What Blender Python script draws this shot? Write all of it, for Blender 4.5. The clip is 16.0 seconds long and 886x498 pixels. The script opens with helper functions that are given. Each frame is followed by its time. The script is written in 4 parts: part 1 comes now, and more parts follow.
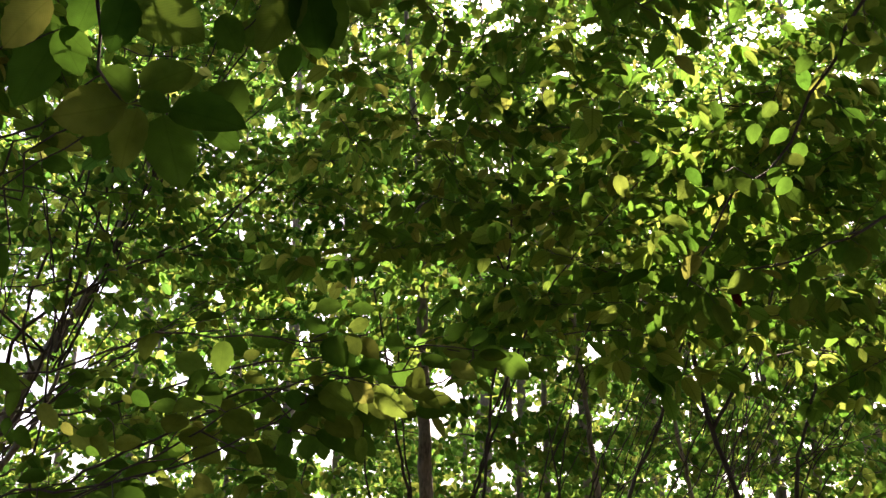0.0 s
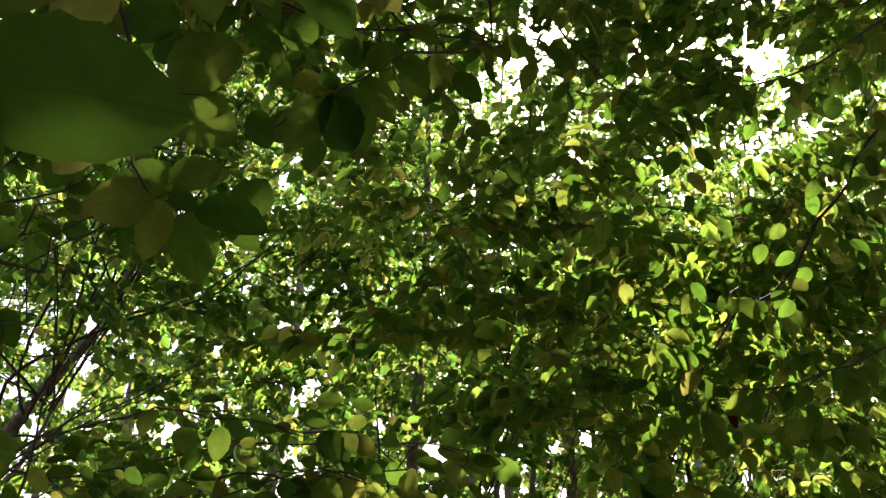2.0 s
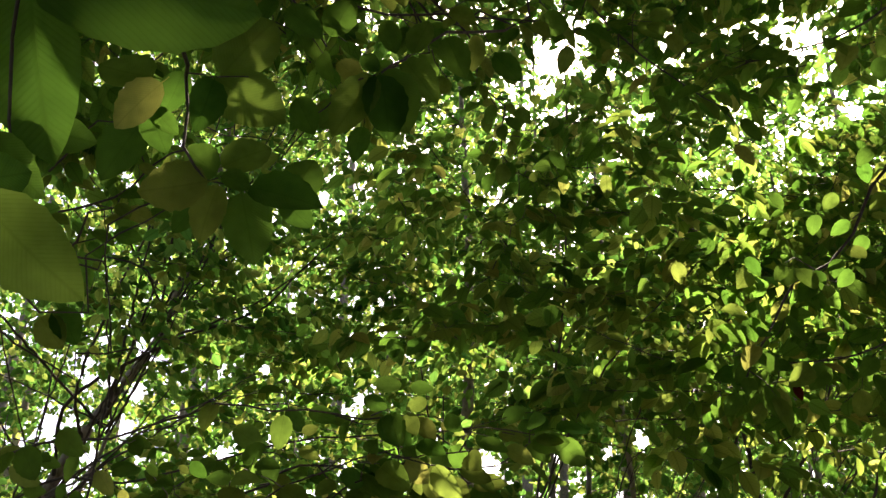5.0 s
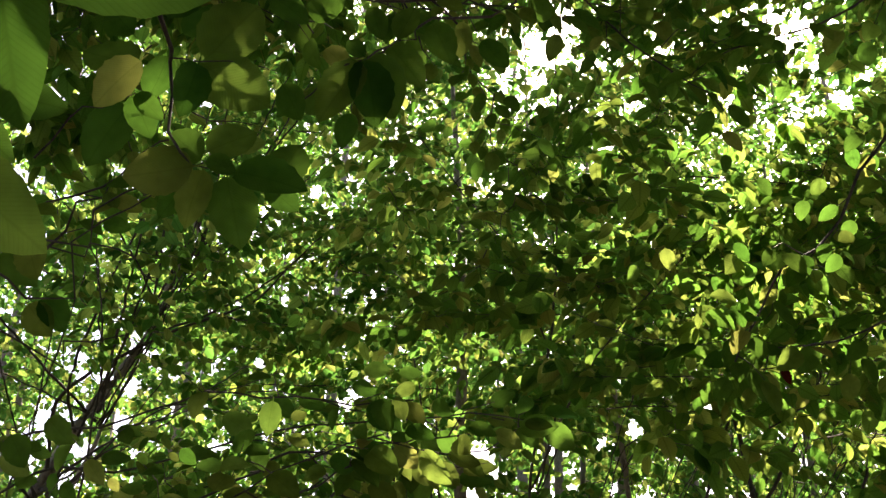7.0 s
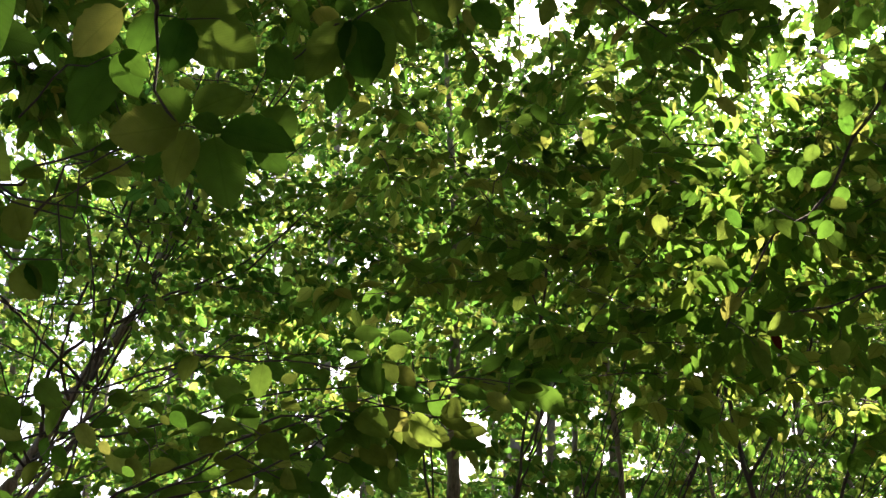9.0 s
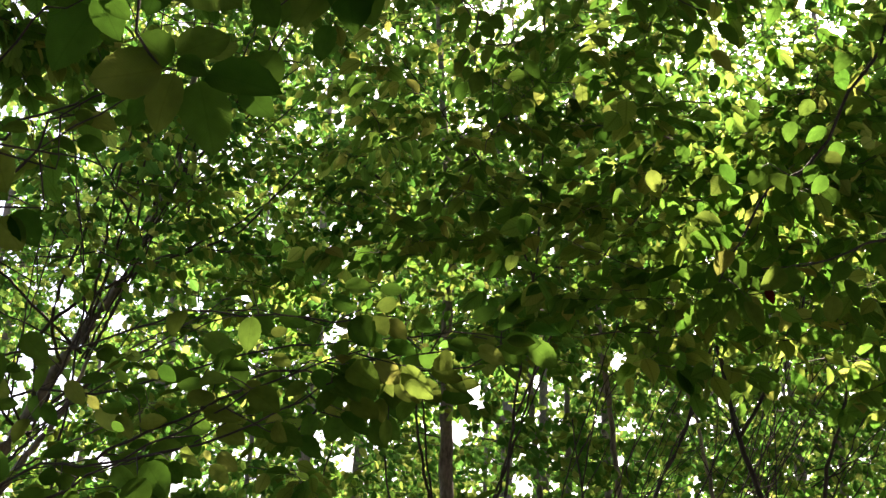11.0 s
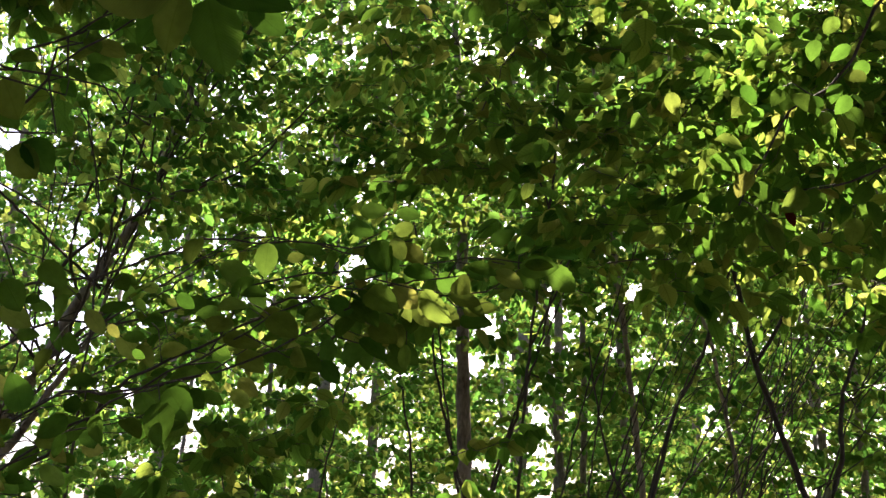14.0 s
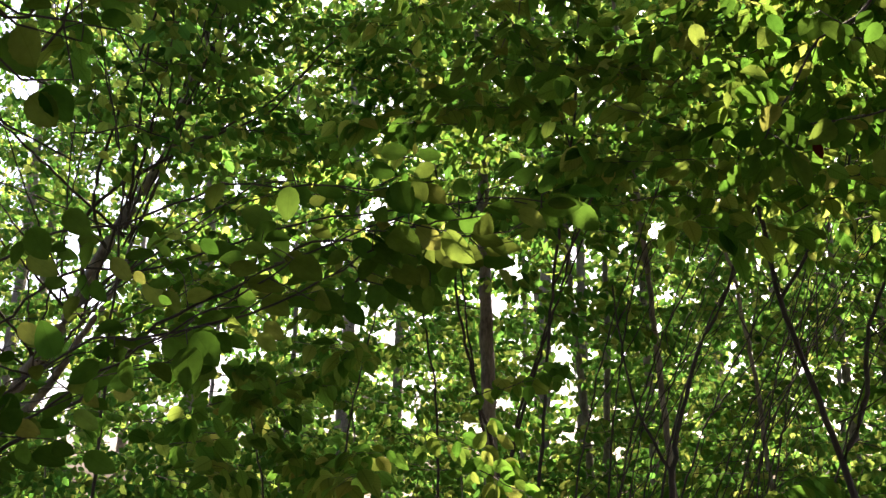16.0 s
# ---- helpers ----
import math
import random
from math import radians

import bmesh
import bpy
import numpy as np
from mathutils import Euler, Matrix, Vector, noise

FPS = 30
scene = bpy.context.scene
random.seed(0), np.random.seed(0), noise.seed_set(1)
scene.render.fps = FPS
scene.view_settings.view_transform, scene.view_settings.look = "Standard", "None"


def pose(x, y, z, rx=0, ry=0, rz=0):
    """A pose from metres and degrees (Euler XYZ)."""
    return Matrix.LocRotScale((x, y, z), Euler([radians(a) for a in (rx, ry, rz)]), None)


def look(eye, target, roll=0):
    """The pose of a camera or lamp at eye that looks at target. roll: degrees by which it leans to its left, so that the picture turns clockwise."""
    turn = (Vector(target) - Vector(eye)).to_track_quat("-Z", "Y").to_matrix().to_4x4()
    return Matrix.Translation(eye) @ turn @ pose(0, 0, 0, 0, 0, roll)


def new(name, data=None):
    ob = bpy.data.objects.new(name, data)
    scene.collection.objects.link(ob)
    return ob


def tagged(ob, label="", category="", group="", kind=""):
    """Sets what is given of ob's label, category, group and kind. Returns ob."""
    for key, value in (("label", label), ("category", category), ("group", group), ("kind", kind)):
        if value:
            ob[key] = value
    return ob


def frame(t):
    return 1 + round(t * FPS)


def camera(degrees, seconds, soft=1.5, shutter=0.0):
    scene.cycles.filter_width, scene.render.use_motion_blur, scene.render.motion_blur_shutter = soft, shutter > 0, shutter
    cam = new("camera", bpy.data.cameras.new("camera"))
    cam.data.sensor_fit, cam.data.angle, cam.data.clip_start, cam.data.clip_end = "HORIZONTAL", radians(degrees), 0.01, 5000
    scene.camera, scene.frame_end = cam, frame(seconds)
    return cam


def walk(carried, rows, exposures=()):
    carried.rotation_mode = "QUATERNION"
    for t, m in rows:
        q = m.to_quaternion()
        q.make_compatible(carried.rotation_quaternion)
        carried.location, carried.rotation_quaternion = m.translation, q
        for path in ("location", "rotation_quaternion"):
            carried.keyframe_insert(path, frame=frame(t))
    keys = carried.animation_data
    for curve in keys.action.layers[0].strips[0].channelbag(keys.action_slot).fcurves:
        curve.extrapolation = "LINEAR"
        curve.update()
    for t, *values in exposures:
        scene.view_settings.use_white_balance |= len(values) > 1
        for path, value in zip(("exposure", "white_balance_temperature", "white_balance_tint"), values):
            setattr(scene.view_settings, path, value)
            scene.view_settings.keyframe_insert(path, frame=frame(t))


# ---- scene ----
# A low camera under a young beech wood looks up into the leaves, tilts higher, then sinks back.
cam = camera(53.0, 16.0, soft=1.45)
EYE = 1.6
ROWS = [
    (0.0, 0.0067, 0.0205, -0.0197, 0.147, 22.628, -0.185),
    (0.5, 0.0089, 0.0160, -0.0275, 0.150, 22.693, -0.040),
    (1.0, 0.0213, 0.0044, -0.0075, 0.179, 23.222, -0.650),
    (1.5, 0.0210, -0.0096, 0.0153, -0.307, 24.127, -2.368),
    (2.0, -0.0066, -0.0397, 0.0348, -1.762, 26.999, -4.804),
    (2.5, -0.0229, -0.0564, 0.0416, -2.236, 28.920, -5.312),
    (3.0, -0.0208, -0.0588, 0.0313, -1.894, 29.506, -5.656),
    (3.5, -0.0208, -0.0513, 0.0149, 0.004, 29.708, -5.075),
    (4.0, -0.0254, -0.0367, 0.0055, 1.405, 29.024, -3.930),
    (4.2, -0.0300, -0.0209, -0.0054, 1.807, 28.698, -3.564),
    (6.3, -0.0124, 0.0102, -0.0322, 1.954, 27.003, -2.755),
    (6.5, -0.0114, 0.0079, -0.0337, 1.936, 27.061, -2.731),
    (7.0, -0.0123, 0.0073, -0.0402, 1.837, 27.280, -2.539),
    (7.5, -0.0123, 0.0127, -0.0386, 1.800, 27.042, -2.321),
    (8.0, -0.0095, 0.0131, -0.0431, 1.549, 26.553, -2.472),
    (8.2, -0.0084, 0.0120, -0.0442, 1.572, 26.279, -2.445),
    (10.3, -0.0053, 0.0465, -0.0614, 1.122, 24.483, -2.404),
    (10.5, -0.0050, 0.0477, -0.0629, 1.112, 24.277, -2.338),
    (11.0, -0.0027, 0.0553, -0.0679, 1.086, 23.339, -2.129),
    (11.5, -0.0034, 0.0580, -0.0714, 1.067, 22.577, -2.065),
    (12.0, -0.0058, 0.0604, -0.0719, 1.244, 21.834, -1.962),
    (12.5, -0.0027, 0.0640, -0.0736, 1.443, 21.277, -1.891),
    (13.0, -0.0038, 0.0723, -0.0788, 1.724, 20.387, -1.836),
    (13.5, -0.0080, 0.0770, -0.0794, 2.008, 19.712, -1.816),
    (14.0, -0.0078, 0.0791, -0.0813, 2.198, 19.106, -1.802),
    (14.5, -0.0032, 0.0813, -0.0829, 2.250, 18.544, -1.761),
    (15.0, -0.0053, 0.0873, -0.0837, 2.515, 17.307, -1.592),
    (15.5, -0.0088, 0.0888, -0.0829, 3.143, 16.287, -1.356),
    (16.0, -0.0114, 0.0886, -0.0821, 3.826, 15.346, -1.096),
]
EXPOSURES = [(0.0, 2.47, 7480, 26), (1.5, 2.51, 7480, 26), (4.2, 2.63, 7380, 25), (6.3, 2.69, 7130, 21), (16.0, 2.59, 7030, 21)]
walk(cam, [(t, pose(x, y, EYE + z, 90 + pitch, roll, yaw)) for t, x, y, z, yaw, pitch, roll in ROWS], EXPOSURES)

# ---- light: a bright day above the canopy, the sun ahead and to one side, behind the leaves ----
SUN_AZIMUTH, SUN_HEIGHT = 24.0, 52.0
world = bpy.data.worlds.new("sky")
scene.world = world
world.use_nodes = True
wn, wl = world.node_tree.nodes, world.node_tree.links
wn.clear()
sky = wn.new("ShaderNodeTexSky")
sky.sky_type, sky.sun_disc = "NISHITA", False
sky.sun_elevation, sky.sun_rotation = radians(SUN_HEIGHT), radians(SUN_AZIMUTH)
sky.air_density, sky.dust_density = 0.8, 5.0
back = wn.new("ShaderNodeBackground")
back.inputs["Strength"].default_value = 0.115
wout = wn.new("ShaderNodeOutputWorld")
wl.new(sky.outputs[0], back.inputs["Color"])
wl.new(back.outputs[0], wout.inputs["Surface"])
sun = new("sun", bpy.data.lights.new("sun", "SUN"))
sun.data.energy, sun.data.angle, sun.data.color = 5.0, radians(0.6), (1.0, 0.91, 0.72)
a, h = radians(SUN_AZIMUTH), radians(SUN_HEIGHT)
sun_way = Vector((math.sin(a) * math.cos(h), math.cos(a) * math.cos(h), math.sin(h)))
sun.matrix_world = look(sun_way * 40, (0, 0, 0))


# ---- materials ----
def blank(name):
    m = bpy.data.materials.new(name)
    m.use_nodes = True
    n, l = m.node_tree.nodes, m.node_tree.links
    n.clear()
    return m, n, l, n.new("ShaderNodeOutputMaterial")


def ramp(n, stops):
    r = n.new("ShaderNodeValToRGB")
    while len(r.color_ramp.elements) < len(stops):
        r.color_ramp.elements.new(0.5)
    for e, (p, c) in zip(r.color_ramp.elements, stops):
        e.position, e.color = p, (*c, 1)
    return r


def maths(n, l, op, a, b=None):
    m = n.new("ShaderNodeMath")
    m.operation = op
    for i, v in enumerate((a, b)):
        if v is None:
            continue
        if isinstance(v, (int, float)):
            m.inputs[i].default_value = v
        else:
            l.new(v, m.inputs[i])
    return m.outputs[0]


def leaf_material(name, single, face, through_light, share=0.5):
    """A thin leaf: a waxy upper skin and light that comes through; side veins and blotches on leaves seen singly."""
    m, n, l, out = blank(name)
    rand = n.new("ShaderNodeObjectInfo").outputs["Random"] if single else n.new("ShaderNodeNewGeometry").outputs["Random Per Island"]
    c1, c2 = ramp(n, face), ramp(n, through_light)
    l.new(rand, c1.inputs[0])
    l.new(rand, c2.inputs[0])
    skin, thin = n.new("ShaderNodeBsdfPrincipled"), n.new("ShaderNodeBsdfTranslucent")
    skin.inputs["Roughness"].default_value = 0.65
    skin.inputs["Specular IOR Level"].default_value = 0.0
    where = n.new("ShaderNodeTexCoord")
    spots = n.new("ShaderNodeTexNoise")
    spots.inputs["Scale"].default_value = 2.2 if single else 0.9
    spots.inputs["Detail"].default_value = 4
    l.new(where.outputs["Object"], spots.inputs["Vector"])
    tone = ramp(n, [(0.28, (0.55, 0.58, 0.5)), (0.72, (1.12, 1.08, 1.0))])
    l.new(spots.outputs[0], tone.inputs[0])
    # side veins run outwards and forwards from the midrib
    xyz = n.new("ShaderNodeSeparateXYZ")
    l.new(where.outputs["Object"] if single else n.new("ShaderNodeUVMap").outputs[0], xyz.inputs[0])
    across = maths(n, l, "ABSOLUTE", xyz.outputs[0])
    slant = maths(n, l, "SUBTRACT", xyz.outputs[1], maths(n, l, "MULTIPLY", across, 0.95))
    wave = maths(n, l, "SINE", maths(n, l, "MULTIPLY", slant, 72.0 if single else 26.0))
    vein = maths(n, l, "POWER", maths(n, l, "ABSOLUTE", wave), 0.35)
    rib = maths(n, l, "MINIMUM", maths(n, l, "MULTIPLY", across, 45.0 if single else 22.0), 1.0)
    vein = maths(n, l, "MULTIPLY", vein, rib)
    tint = ramp(n, [(0.0, (0.84, 0.85, 0.8) if single else (0.66, 0.7, 0.62)), (0.85, (1, 1, 1))])
    l.new(vein, tint.inputs[0])
    both = n.new("ShaderNodeMix")
    both.data_type, both.blend_type = "RGBA", "MULTIPLY"
    both.inputs[0].default_value = 1.0
    l.new(tone.outputs[0], both.inputs[6])
    l.new(tint.outputs[0], both.inputs[7])
    shade = both.outputs[2]
    bump = n.new("ShaderNodeBump")
    bump.inputs["Strength"].default_value = 0.8
    bump.inputs["Distance"].default_value = 0.002
    l.new(vein, bump.inputs["Height"])
    l.new(bump.outputs[0], skin.inputs["Normal"])
    for ramp_node, shader, socket in ((c1, skin, "Base Color"), (c2, thin, "Color")):
        mix = n.new("ShaderNodeMix")
        mix.data_type, mix.blend_type = "RGBA", "MULTIPLY"
        mix.inputs[0].default_value = 1.0
        l.new(ramp_node.outputs[0], mix.inputs[6])
        l.new(shade, mix.inputs[7])
        l.new(mix.outputs[2], shader.inputs[socket])
    mixed = n.new("ShaderNodeMixShader")
    mixed.inputs[0].default_value = share
    l.new(skin.outputs[0], mixed.inputs[1])
    l.new(thin.outputs[0], mixed.inputs[2])
    l.new(mixed.outputs[0], out.inputs["Surface"])
    return m


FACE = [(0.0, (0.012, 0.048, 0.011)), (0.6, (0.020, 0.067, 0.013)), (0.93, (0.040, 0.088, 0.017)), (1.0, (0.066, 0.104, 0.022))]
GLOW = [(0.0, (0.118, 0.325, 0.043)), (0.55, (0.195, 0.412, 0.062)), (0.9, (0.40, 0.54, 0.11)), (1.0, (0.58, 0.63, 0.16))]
# near leaves: shade painted in, the same leaf colours scaled darker
leaf_near_shaded = leaf_material("leaf_near_shaded", True, [(p, tuple(0.75 * v for v in c)) for p, c in FACE], [(p, tuple(0.68 * v for v in c)) for p, c in GLOW], 0.5)
leaf_mass = leaf_material("leaf_mass", False, FACE, GLOW)
# leaves of the wood: a cooler green, with extra blue painted in for haze
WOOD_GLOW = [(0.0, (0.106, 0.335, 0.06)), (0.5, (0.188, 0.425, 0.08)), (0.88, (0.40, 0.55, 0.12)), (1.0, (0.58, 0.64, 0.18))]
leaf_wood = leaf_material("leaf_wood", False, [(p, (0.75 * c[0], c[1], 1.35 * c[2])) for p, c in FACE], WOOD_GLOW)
leaf_red = leaf_material("leaf_red", True, [(0.0, (0.045, 0.012, 0.008)), (1.0, (0.055, 0.014, 0.010))], [(0.0, (0.06, 0.010, 0.006)), (1.0, (0.07, 0.012, 0.008))])


def bark_material(name, dark, pale, scale):
    m, n, l, out = blank(name)
    where = n.new("ShaderNodeTexCoord")
    stretch = n.new("ShaderNodeMapping")
    stretch.inputs["Scale"].default_value = (1, 1, 0.35)
    l.new(where.outputs["Object"], stretch.inputs[0])
    fine, broad = n.new("ShaderNodeTexNoise"), n.new("ShaderNodeTexNoise")
    fine.inputs["Scale"].default_value, fine.inputs["Detail"].default_value = scale, 8
    broad.inputs["Scale"].default_value, broad.inputs["Detail"].default_value = scale * 0.12, 4
    l.new(stretch.outputs[0], fine.inputs["Vector"])
    l.new(where.outputs["Object"], broad.inputs["Vector"])
    total = maths(n, l, "ADD", maths(n, l, "MULTIPLY", fine.outputs[0], 0.55), maths(n, l, "MULTIPLY", broad.outputs[0], 0.45))
    c = ramp(n, [(0.36, dark), (0.6, pale), (0.7, tuple(min(1, v * 1.35) for v in pale))])
    l.new(total, c.inputs[0])
    p = n.new("ShaderNodeBsdfPrincipled")
    p.inputs["Roughness"].default_value = 0.85
    bump = n.new("ShaderNodeBump")
    bump.inputs["Strength"].default_value, bump.inputs["Distance"].default_value = 0.6, 0.01
    l.new(fine.outputs[0], bump.inputs["Height"])
    l.new(bump.outputs[0], p.inputs["Normal"])
    l.new(c.outputs[0], p.inputs["Base Color"])
    l.new(p.outputs[0], out.inputs["Surface"])
    return m


bark = bark_material("beech_bark", (0.06, 0.052, 0.043), (0.195, 0.175, 0.148), 60)
twig_bark = bark_material("twig_bark", (0.010, 0.008, 0.006), (0.028, 0.021, 0.016), 120)
litter = bark_material("leaf_litter", (0.03, 0.019, 0.010), (0.10, 0.060, 0.030), 9)


# ---- mesh builders ----
def mesh_from(name, verts, faces, material, smooth=True, blade=None):
    """A mesh from arrays; blade gives each vertex its place on a leaf, for the veins."""
    me = bpy.data.meshes.new(name)
    verts, faces = np.asarray(verts, np.float32), np.asarray(faces, np.int32)
    k = faces.shape[1]
    me.vertices.add(len(verts))
    me.vertices.foreach_set("co", verts.ravel())
    me.loops.add(faces.size)
    me.loops.foreach_set("vertex_index", faces.ravel())
    me.polygons.add(len(faces))
    me.polygons.foreach_set("loop_start", np.arange(0, faces.size, k, dtype=np.int32))
    me.polygons.foreach_set("use_smooth", np.full(len(faces), smooth))
    me.materials.append(material)
    me.update(calc_edges=True)
    if blade is not None:
        me.uv_layers.new(name="blade").data.foreach_set("uv", np.asarray(blade, np.float32)[faces.ravel()].ravel())
    me.validate()
    return me


def curve_through(points, step=0.06):
    """A smooth line through a few points (Catmull-Rom)."""
    p = np.asarray(points, float)
    q = np.vstack([2 * p[0] - p[1], p, 2 * p[-1] - p[-2]])
    out = []
    for i in range(len(p) - 1):
        a, b, c, d = q[i:i + 4]
        n = max(2, int(np.linalg.norm(c - b) / step))
        t = np.linspace(0, 1, n, endpoint=False)[:, None]
        out.append(0.5 * (2 * b + (c - a) * t + (2 * a - 5 * b + 4 * c - d) * t ** 2 + (3 * b - 3 * c + d - a) * t ** 3))
    return np.vstack(out + [p[-1:]])


def tube(points, r0, r1, sides, rng, rough=0.06):
    """Verts and quads of a tapering, slightly knotty stem."""
    p = np.asarray(points, float)
    d = np.gradient(p, axis=0)
    d /= np.linalg.norm(d, axis=1)[:, None] + 1e-9
    ref = np.where(np.abs(d[:, 2:3]) > 0.9, [[1.0, 0, 0]], [[0, 0, 1.0]])
    u = np.cross(d, ref)
    u /= np.linalg.norm(u, axis=1)[:, None]
    w = np.cross(d, u)
    ang = np.linspace(0, 2 * np.pi, sides, endpoint=False)
    r = np.linspace(r0, r1, len(p))[:, None] * (1 + rough * rng.standard_normal((len(p), sides)))
    v = p[:, None] + r[..., None] * (np.cos(ang)[None, :, None] * u[:, None] + np.sin(ang)[None, :, None] * w[:, None])
    n, k = len(p), np.arange(sides)
    f = np.concatenate([np.stack([i * sides + k, i * sides + (k + 1) % sides, (i + 1) * sides + (k + 1) % sides, (i + 1) * sides + k], 1) for i in range(n - 1)])
    return v.reshape(-1, 3), f


def unit(v):
    return v / (np.linalg.norm(v, axis=-1, keepdims=True) + 1e-9)


def leaf_template(rows, width=0.31, fold=0.10, curl=-0.10, pleat=0.0, teeth=0.0):
    """A beech leaf of length 1 along y: widest before its middle, pointed, folded along the midrib. Three points a row: left edge, midrib, right edge."""
    v = []
    for i, y in enumerate(np.linspace(0, 1, rows)):
        half = width * (math.sin(math.pi * min(1, y ** 0.86)) ** 0.66 if 0 < y < 1 else 0.0)
        half *= 1 + teeth * (1 if i % 2 else -1)
        lift = pleat * (1 if i % 2 else -1) if 0 < y < 1 else 0
        z = curl * (y - 0.35) ** 2 * 1.6
        v += [(-half, y - 0.02 * (half > 0), z + fold * half / width + lift), (0, y, z), (half, y - 0.02 * (half > 0), z + fold * half / width + lift)]
    f = []
    for i in range(rows - 1):
        a = 3 * i
        f += [(a, a + 1, a + 4, a + 3), (a + 1, a + 2, a + 5, a + 4)]
    return np.array(v), np.array(f)


# the far leaf is two folded quads, the middle one three rows of edge points
FAR = (np.array([(0, 0, 0), (-0.31, 0.30, 0.08), (-0.25, 0.70, 0.05), (0, 1, -0.05), (0.25, 0.70, 0.05), (0.31, 0.30, 0.08)]), np.array([(0, 3, 2, 1), (0, 5, 4, 3)]))
MID_ROWS = ((0.09, 0.18, 0.04), (0.32, 0.31, 0.07), (0.60, 0.285, 0.05), (0.84, 0.145, 0.0))
mid_v = [(0, 0, 0)] + [(x, y, z) for y, w, z in MID_ROWS for x, z in ((-w, z), (0, z - 0.06), (w, z))] + [(0, 1, -0.1)]
mid_f = [(0, 2, 1), (0, 3, 2), (10, 11, 13), (11, 12, 13)]
for r in (1, 4, 7):
    for c in (0, 1):
        q = (r + c, r + c + 1, r + c + 4, r + c + 3)
        mid_f += [q[:3], (q[0], q[2], q[3])]
MID = (np.array(mid_v, float), np.array(mid_f))


def leaves_mesh(name, pos, way, normal, length, template, material):
    """Many leaves as one mesh."""
    tv, tf = template
    way = unit(way)
    side = unit(np.cross(way, normal))
    normal = np.cross(side, way)
    v = (pos[:, None] + length[:, None, None] * (tv[None, :, 0:1] * side[:, None] + tv[None, :, 1:2] * way[:, None] + tv[None, :, 2:3] * normal[:, None]))
    n, k = len(pos), len(tv)
    f = (np.arange(n)[:, None, None] * k + tf[None]).reshape(-1, tf.shape[1])
    return mesh_from(name, v.reshape(-1, 3), f, material, blade=np.tile(tv[:, :2], (n, 1)))


def rods_mesh(name, a, b, r0, r1, material):
    """Many thin three-sided twigs as one mesh."""
    d = unit(b - a)
    u = unit(np.cross(d, np.where(np.abs(d[:, 2:3]) > 0.9, [[1.0, 0, 0]], [[0, 0, 1.0]])))
    w = np.cross(d, u)
    ring = [(math.cos(t), math.sin(t)) for t in (0, 2.094, 4.189)]
    v = np.stack([p + r[:, None] * (c * u + s * w) for p, r in ((a, r0), (b, r1)) for c, s in ring], 1)
    q = np.array([(0, 1, 4, 3), (1, 2, 5, 4), (2, 0, 3, 5)])
    return mesh_from(name, v.reshape(-1, 3), (np.arange(len(a))[:, None, None] * 6 + q[None]).reshape(-1, 4), material)


def spray_plan(rng, span=0.75):
    """One flat beech spray along +x, of about the given span: leaf places, ways, normals, sizes, and its twigs."""
    pos, way, twigs = [], [], []
    n = 7
    main = np.zeros((n, 3))
    for i in range(1, n):
        main[i] = main[i - 1] + (span / (n - 1)) * np.array([1, 0.18 * (-1) ** i + 0.1 * rng.standard_normal(), 0.05 * rng.standard_normal() - 0.03 * i / n])
    for i in range(n - 1):
        twigs.append((main[i], main[i + 1], 0.0032 * (1 - i / n) + 0.0012, 0.0032 * (1 - (i + 1) / n) + 0.0012))

    def leafy(a, b, gap):
        length = np.linalg.norm(b - a)
        k = max(2, int(length / gap))
        d = (b - a) / length
        out = np.cross([0, 0, 1.0], d)
        for j in range(k):
            s = (-1) ** j
            pos.append(a + d * length * (j + 0.6) / k)
            way.append(d * (1.6 if j == k - 1 else 0.75) + out * s * (0.25 if j == k - 1 else 0.8))

    for i in range(1, n):
        for s in (-1, 1):
            reach = span * rng.uniform(0.18, 0.42) * (1 - 0.55 * i / n)
            turn = s * radians(rng.uniform(38, 62))
            d = unit(main[i] - main[i - 1])
            tip = main[i] + reach * np.array([d[0] * math.cos(turn) - d[1] * math.sin(turn), d[0] * math.sin(turn) + d[1] * math.cos(turn), rng.uniform(-0.22, 0.12)])
            twigs.append((main[i], tip, 0.0016, 0.0009))
            leafy(main[i], tip, 0.036)
    leafy(main[-2], main[-1] + (main[-1] - main[-2]) * 0.6, 0.036)
    return np.array(pos), np.array(way), [np.array([t[i] for t in twigs]) for i in range(4)]


plan_rng = np.random.default_rng(11)
PLANS = [spray_plan(plan_rng) for _ in range(8)]


